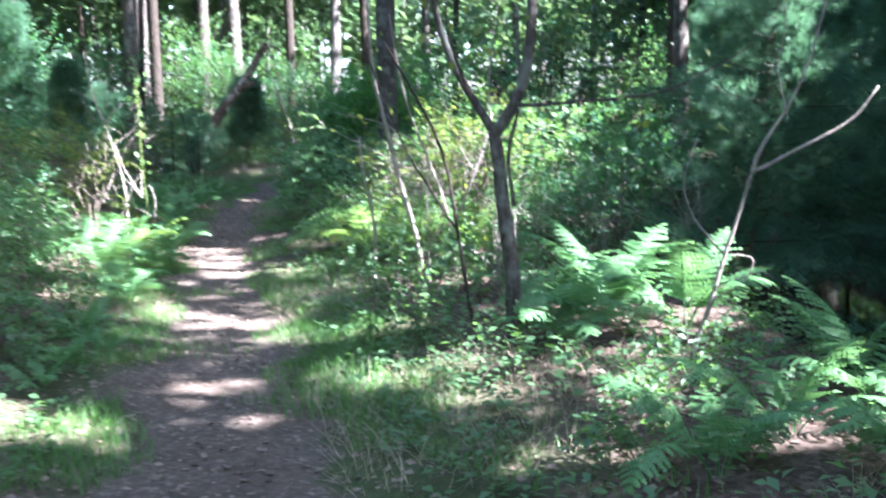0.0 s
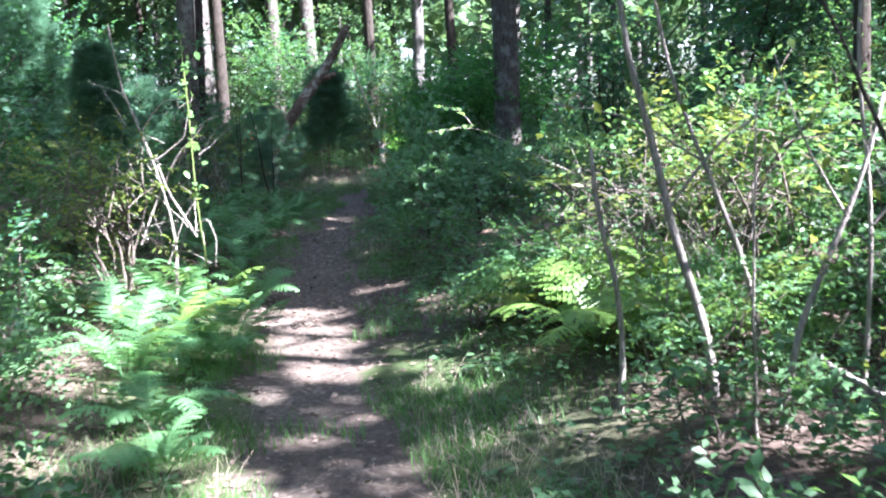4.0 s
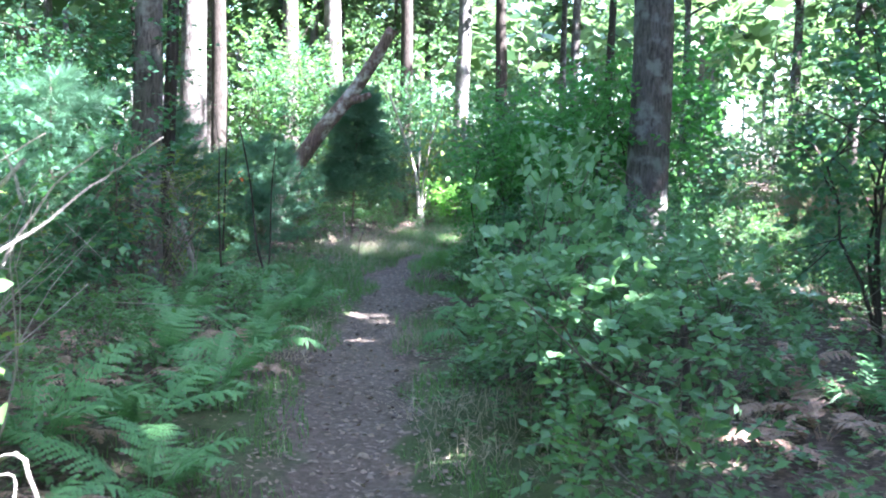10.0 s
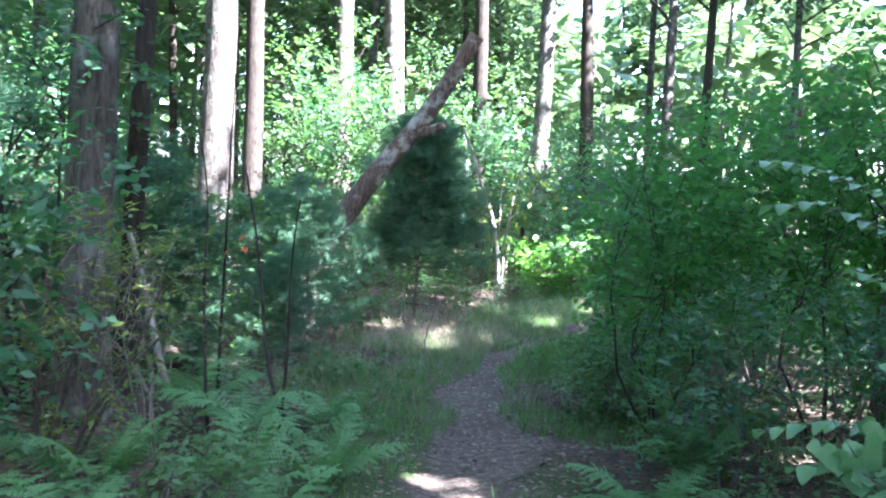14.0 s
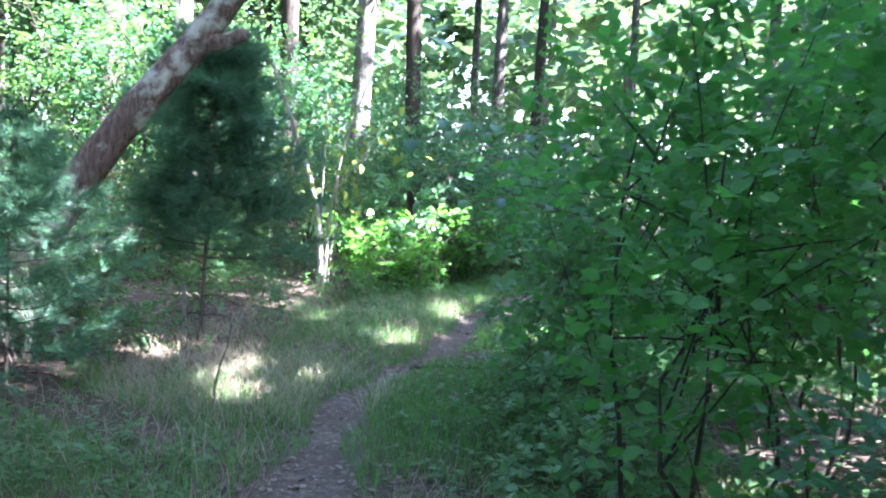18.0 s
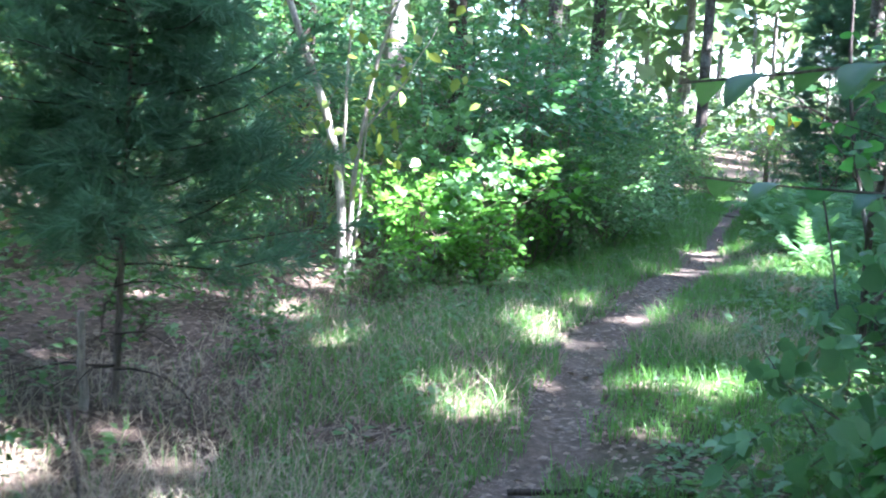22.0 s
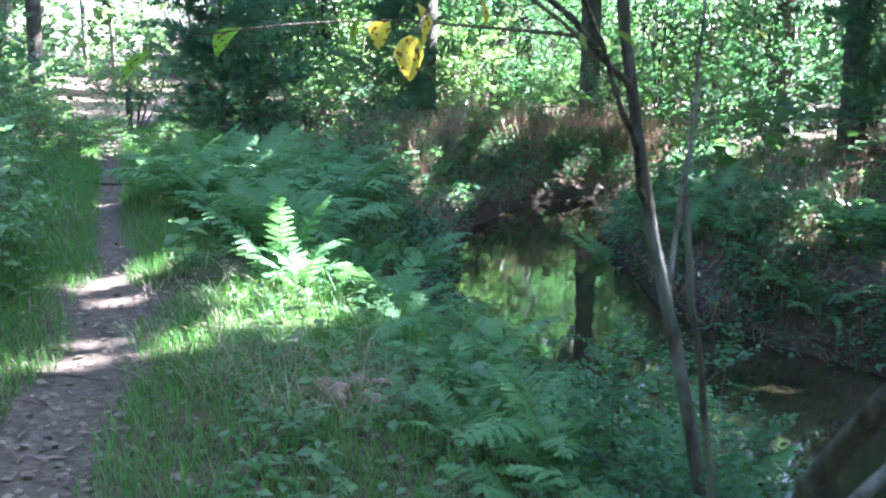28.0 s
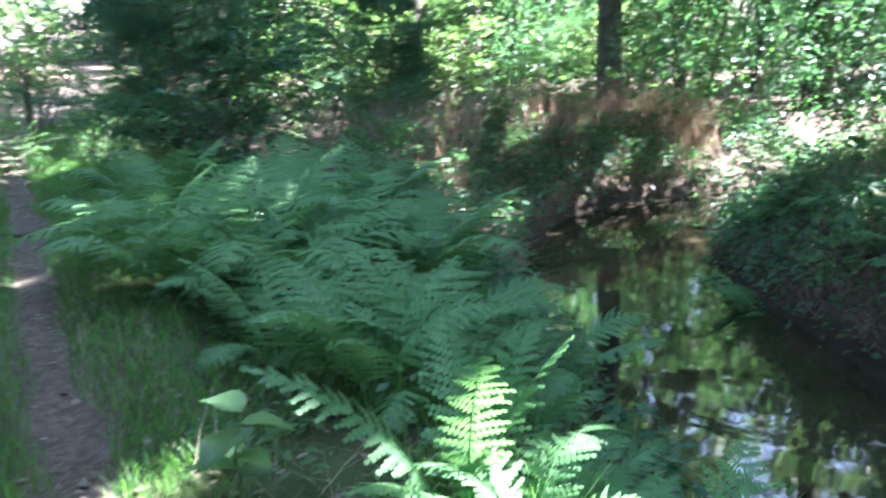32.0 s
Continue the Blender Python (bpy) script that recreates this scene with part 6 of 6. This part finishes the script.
stick("short pale stump of a broken sapling", [(-5.62, 30.0, -0.05), (-5.61, 30.0, 0.2), (-5.63, 30.0, 0.44)], 0.022, 0.016, TWIG_PALE, "sapling_stump", 1)
stick("dead branch arching over low leaves", [(-1.2, 17.2, 0.25), (-1.8, 17.1, 0.3), (-2.2, 17.0, 0.5), (-2.6, 16.9, 0.9)], 0.008, 0.004, TWIG, "dead_branch", 1)
stick("mossy fallen log among shrubs", [(-0.5, 16.75, 0.08), (0.05, 16.87, 0.1), (0.8, 17.05, 0.13)], 0.11, 0.09, MOSSY, "mossy_log")
stick("dark broken snag among dead ferns", [(-1.63, 18.17, -0.05), (-1.62, 18.17, 0.3), (-1.66, 18.2, 0.72)], 0.03, 0.018, BARK_DARK, "snag", 1)
stick("fallen bleached branch among shrubs", [(-2.75, 19.0, 0.12), (-2.4, 19.1, 0.3), (-2.1, 19.0, 0.25), (-1.5, 18.6, 0.3)], 0.012, 0.006, TWIG, "dead_branch", 1)
stick("fallen bleached branch among shrubs", [(-2.45, 19.5, 0.75), (-2.3, 19.3, 0.5), (-2.1, 19.0, 0.2), (-1.95, 18.9, 0.05)], 0.012, 0.008, TWIG_PALE, "dead_branch", 1)
for x, y, dx, h in ((-5.95, 23.7, -0.15, 2.3), (-5.5, 23.9, 0.1, 1.7), (-6.3, 24.9, 0.1, 2.6), (-6.9, 24.2, 0.2, 2.4)):
    stick("thin dark sapling stem with no leaves", [(x, y, -0.05), (x + dx * 0.4, y, h * 0.4), (x + dx * 0.3, y + 0.05, h * 0.7), (x + dx, y, h)], 0.014, 0.005, BARK_DARK, "bare_sapling", 1)
stick("bent dry stem in the straw grass", [(-5.0, 27.6, -0.02), (-4.98, 27.6, 0.25), (-4.9, 27.65, 0.5), (-4.95, 27.7, 0.75)], 0.008, 0.003, TWIG, "dry_stem", 1)


# ---- leaves that hang close to the trail ----
def big_leaf(mat, width=0.42, lobes=0.0, curl=0.25):
    """A single large leaf along +y, one long, with a midrib fold and a waved edge."""
    n, m = 9, 5
    V = []
    for i in range(n):
        s = i / (n - 1)
        w = width * math.sin(math.pi * s ** 0.8) ** 0.8 * (1 + lobes * math.sin(s * 16))
        for j in range(m):
            q = j / (m - 1) * 2 - 1
            V.append((q * w, s, abs(q) * w * 0.35 - curl * s * s + 0.02 * math.sin(9 * s + 3 * q)))
    i = np.arange(n * m).reshape(n, m)
    F = np.stack([i[:-1, :-1], i[:-1, 1:], i[1:, 1:], i[1:, :-1]], -1).reshape(-1, 4)
    return mesh_of("leaf", np.array(V), [F], mat, True)


def spotted(name, a, c, spot):
    """A leaf turning colour, with brown spots."""
    k = Mat(name)
    col = k.ramp(k.noise(3.0, 3.0, 0.5, k.coord()), (0.35, a), (0.65, c))
    col = k.mix(k.ramp(k.noise(7.0, 2.0, 0.5, k.coord()), (0.57, (0, 0, 0)), (0.61, (1, 1, 1))), col, spot)
    p = k.n("BsdfPrincipled", Roughness=0.45)
    k.link(col, p.inputs["Base Color"])
    tr = k.n("BsdfTranslucent")
    k.link(col, tr.inputs["Color"])
    ms = k.n("MixShader")
    ms.inputs[0].default_value = 0.5
    k.link(p.outputs[0], ms.inputs[1])
    k.link(tr.outputs[0], ms.inputs[2])
    k.link(ms.outputs[0], k.out.inputs["Surface"])
    return k.m


LEAF_A = big_leaf(LEAF_GREEN, 0.36)
LEAF_B = big_leaf(LEAF_SHADE, 0.4, 0.06)
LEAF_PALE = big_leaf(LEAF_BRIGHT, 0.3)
LEAF_BROAD = big_leaf(LEAF_SOFT, 0.4, 0.08)
LEAF_TURNING = big_leaf(spotted("leaf_turning", (0.2, 0.32, 0.03), (0.16, 0.36, 0.04), (0.12, 0.05, 0.02)), 0.38)
LEAF_YELLOWED = big_leaf(spotted("leaf_yellow_spotted", (0.62, 0.5, 0.05), (0.5, 0.42, 0.06), (0.16, 0.06, 0.02)), 0.33, 0.05)
LEAF_WITHERED = big_leaf(LEAF_BLACKENED, 0.28, 0.2, 0.1)


def hanging_branch(label, line, thick, leaves, mat=TWIG, name="leafy_branch"):
    """A twig from a trunk or shrub with single large leaves: leaves are (place, way, mesh, size)."""
    x, y, z = line[0]
    base = new(name)
    base.empty_display_size = 0.1
    base.matrix_basis = Matrix.Translation((x, y, z))
    tagged(base, label, "branch")
    pts = [(a - x, b - y, c - z) for a, b, c in line]
    part("twig", tubes("twig", [(bend(pts, 12, 0.006, int(abs(x * 30))), np.linspace(thick, thick * 0.35, 12), 5, 0.05)], mat), base)
    for (a, b, c), way, me, s in leaves:
        w = Vector(way).normalized()
        side = w.cross(Vector((0, 0, 1))).normalized()
        m = Matrix((side, w, side.cross(w))).transposed().to_4x4()
        part("leaf", me, base, "", Matrix.Translation((a - x, b - y, c - z)) @ m @ Matrix.Scale(s, 4))


mr = random.Random(4)


def along(line, n, meshes, lo, hi, droop=-0.25):
    """Leaves in two ranks along a line."""
    L = bend(line, 40)
    out = []
    for k in range(n):
        i = int(39 * (0.25 + 0.75 * (k + 0.5) / n))
        t = Vector(L[min(i + 1, 39)] - L[i - 1]).normalized()
        side = t.cross(Vector((0, 0, 1))) * (1 if k % 2 else -1)
        if side.length < 0.4:
            side = Vector((math.cos(2.4 * k), math.sin(2.4 * k), 0))
            t = t * 0.2
        out.append((tuple(L[i]), tuple(side + t * 0.7 + Vector((mr.uniform(-.2, .2), mr.uniform(-.2, .2), droop + mr.uniform(-.2, .2)))), mr.choice(meshes), mr.uniform(lo, hi)))
    return out


for k in range(6):
    a0 = 0.06 * k
    arch = [(-0.82 + 0.05 * mr.uniform(-1, 1), 12.8 - a0, -0.22), (-0.95, 12.76 - a0, 0.3 + 0.05 * mr.uniform(-1, 1)), (-1.27, 12.7 - a0, 0.44 + 0.06 * mr.uniform(-1, 1)), (-1.56 + 0.08 * mr.uniform(-1, 1), 12.66 - a0, 0.26 + 0.08 * mr.uniform(-1, 1))]
    hanging_branch("arching golden-green spray of small leaves beside the trail", arch, 0.004, along(arch, 34, [LEAF_PALE], 0.035, 0.06, -0.15), STALK)
# pale sprays of broad leaves beside the trail
for line, count in (([(-1.5, 21.85, 1.3), (-2.0, 21.95, 1.75), (-2.4, 22.0, 1.9), (-2.66, 22.0, 1.9)], 9), ([(-1.5, 21.9, 1.2), (-1.9, 22.0, 1.55), (-2.3, 22.0, 1.72), (-2.55, 21.95, 1.68)], 9), ([(-1.5, 21.85, 1.0), (-1.9, 21.95, 1.3), (-2.15, 21.95, 1.4)], 6),
                    ([(-1.5, 21.7, 0.1), (-1.8, 21.8, 0.6), (-2.2, 21.95, 0.66), (-2.55, 22.0, 0.58)], 10), ([(-1.5, 21.75, 0.0), (-1.75, 21.8, 0.4), (-2.1, 21.9, 0.5), (-2.4, 21.9, 0.42)], 9)):
    hanging_branch("spray of broad soft green leaves beside the trail", line, 0.006, along(line, 2 * count, [LEAF_BROAD], 0.08, 0.13, -0.2))
over_a = [(-2.75, 25.6, 1.5), (-3.3, 25.6, 1.72), (-3.75, 25.5, 1.72), (-3.95, 25.45, 1.66)]
hanging_branch("maple branch with large green leaves over the trail", over_a, 0.007, along(over_a, 11, [LEAF_A, LEAF_B], 0.07, 0.1))
over_b = [(-2.8, 25.7, 1.3), (-3.4, 25.6, 1.45), (-3.93, 25.5, 1.42)]
hanging_branch("maple branch with large green leaves over the trail", over_b, 0.006, along(over_b, 9, [LEAF_A, LEAF_B], 0.07, 0.1))
over_c = [(-2.5, 26.6, 1.45), (-3.1, 26.9, 1.68), (-3.72, 27.15, 1.6)]
hanging_branch("leafy branch reaching towards the trail", over_c, 0.006, along(over_c, 12, [LEAF_A, LEAF_PALE], 0.08, 0.11))
over_d = [(-2.5, 26.8, 1.2), (-3.1, 27.2, 1.4), (-3.58, 27.5, 1.42)]
hanging_branch("leafy branch reaching towards the trail", over_d, 0.006, along(over_d, 10, [LEAF_A, LEAF_B], 0.08, 0.11))
for line, count in (([(-2.5, 27.7, 1.1), (-3.0, 27.5, 1.6), (-3.35, 27.2, 1.85), (-3.72, 27.0, 1.85)], 15), ([(-2.4, 27.8, 1.0), (-2.8, 27.5, 1.45), (-3.1, 27.3, 1.6), (-3.4, 27.1, 1.62)], 14),
                    ([(-2.4, 27.6, 0.8), (-2.8, 27.4, 1.15), (-3.1, 27.2, 1.3), (-3.3, 27.1, 1.25)], 14)):
    hanging_branch("leafy branch reaching towards the trail", line, 0.006, along(line, count, [LEAF_A, LEAF_B], 0.08, 0.12))
hanging_branch("withered dark leaf hanging from a bare twig", [(-3.4, 25.2, 1.62), (-3.7, 25.22, 1.62), (-3.92, 25.25, 1.47)], 0.004,
               [((-3.92, 25.25, 1.47), (0.1, -0.1, -1.0), LEAF_WITHERED, 0.085), ((-3.9, 25.26, 1.43), (-0.15, 0.1, -1.0), LEAF_WITHERED, 0.06)])
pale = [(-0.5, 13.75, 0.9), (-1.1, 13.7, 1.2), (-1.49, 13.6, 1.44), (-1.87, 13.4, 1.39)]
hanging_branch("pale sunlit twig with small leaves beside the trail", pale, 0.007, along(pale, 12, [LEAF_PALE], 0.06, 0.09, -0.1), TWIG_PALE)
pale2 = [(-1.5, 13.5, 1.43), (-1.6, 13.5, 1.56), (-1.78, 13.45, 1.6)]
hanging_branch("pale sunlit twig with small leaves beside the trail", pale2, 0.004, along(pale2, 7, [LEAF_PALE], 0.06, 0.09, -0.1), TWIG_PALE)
yel = [(-1.45, 31.95, 1.5), (-1.6, 32.0, 1.64), (-1.85, 31.95, 1.66), (-1.97, 31.9, 1.56)]
hanging_branch("bare twig with spotted yellow leaves over the brook's bank", yel, 0.006,
               [((-1.93, 31.95, 1.55), (-0.2, -0.2, -0.9), LEAF_YELLOWED, 0.08), ((-1.74, 32.2, 1.62), (0.2, -0.3, -1), LEAF_YELLOWED, 0.09), ((-1.72, 32.45, 1.6), (-0.3, 0.2, -0.7), LEAF_TURNING, 0.09),
                ((-1.5, 32.3, 1.64), (0.3, -0.2, -0.8), LEAF_YELLOWED, 0.08)])
for k, (a, b, c) in enumerate([(-0.97, 32.0, 1.77), (-0.66, 32.0, 1.75), (-1.09, 30.8, 1.78), (-1.0, 30.8, 1.7), (-1.17, 30.8, 1.68), (-1.3, 31.4, 1.66), (-0.8, 31.5, 1.5)]):
    root = (-1.46, 31.9, 1.85) if b > 31.6 else (-1.5, 30.9, 1.7)
    twig = [root, ((root[0] + a) / 2, (root[1] + b) / 2, max(c, root[2]) + 0.08), (a, b, c + 0.04)]
    hanging_branch("thin twig with pointed leaves turning yellow", twig, 0.003, [((a, b, c + 0.04), (mr.uniform(-.3, .3), mr.uniform(-.3, .3), -1), (LEAF_YELLOWED, LEAF_TURNING)[k % 2], 0.08),
                   ((twig[1][0], twig[1][1], twig[1][2]), (mr.uniform(-.5, .5), mr.uniform(-.3, .3), -1), LEAF_TURNING, 0.07)])
tur = [(-1.48, 31.95, 1.55), (-1.5, 32.7, 1.6), (-1.85, 32.95, 1.58), (-2.02, 33.0, 1.52)]
hanging_branch("twig with leaves turning from green to yellow", tur, 0.005,
               [((-2.0, 33.0, 1.52), (-0.7, 0.4, -0.5), LEAF_TURNING, 0.13), ((-1.8, 32.92, 1.58), (-0.3, 0.7, -0.4), LEAF_TURNING, 0.11), ((-1.5, 32.7, 1.6), (0.2, 0.6, -0.6), LEAF_YELLOWED, 0.09)])

red_twig = [(-5.78, 24.1, 0.9), (-5.8, 24.08, 1.2), (-5.82, 24.03, 1.4)]
ORANGE = big_leaf(spotted("leaf_orange", (0.5, 0.12, 0.03), (0.6, 0.22, 0.05), (0.2, 0.05, 0.02)), 0.4)
hanging_branch("thin twig with a few orange autumn leaves", red_twig, 0.004, [((-5.81, 24.03, 1.36), (-0.6, -0.5, -0.3), ORANGE, 0.08), ((-5.85, 24.03, 1.28), (0.6, -0.5, -0.4), ORANGE, 0.07), ((-5.93, 24.05, 1.26), (-0.7, -0.3, -0.5), ORANGE, 0.08)])

# broad-leaved seedling beside the sunlit fern
seed_ = [(-0.6, 36.25, 0.02), (-0.62, 36.25, 0.2), (-0.6, 36.22, 0.34)]
seed_ = [(a, b, c + ground_z(-0.6, 36.25)) for a, b, c in seed_]
hanging_branch("low seedling with broad pale green leaves", seed_, 0.005, along(seed_, 7, [LEAF_A, LEAF_PALE], 0.12, 0.17, 0.0), STALK, "seedling")
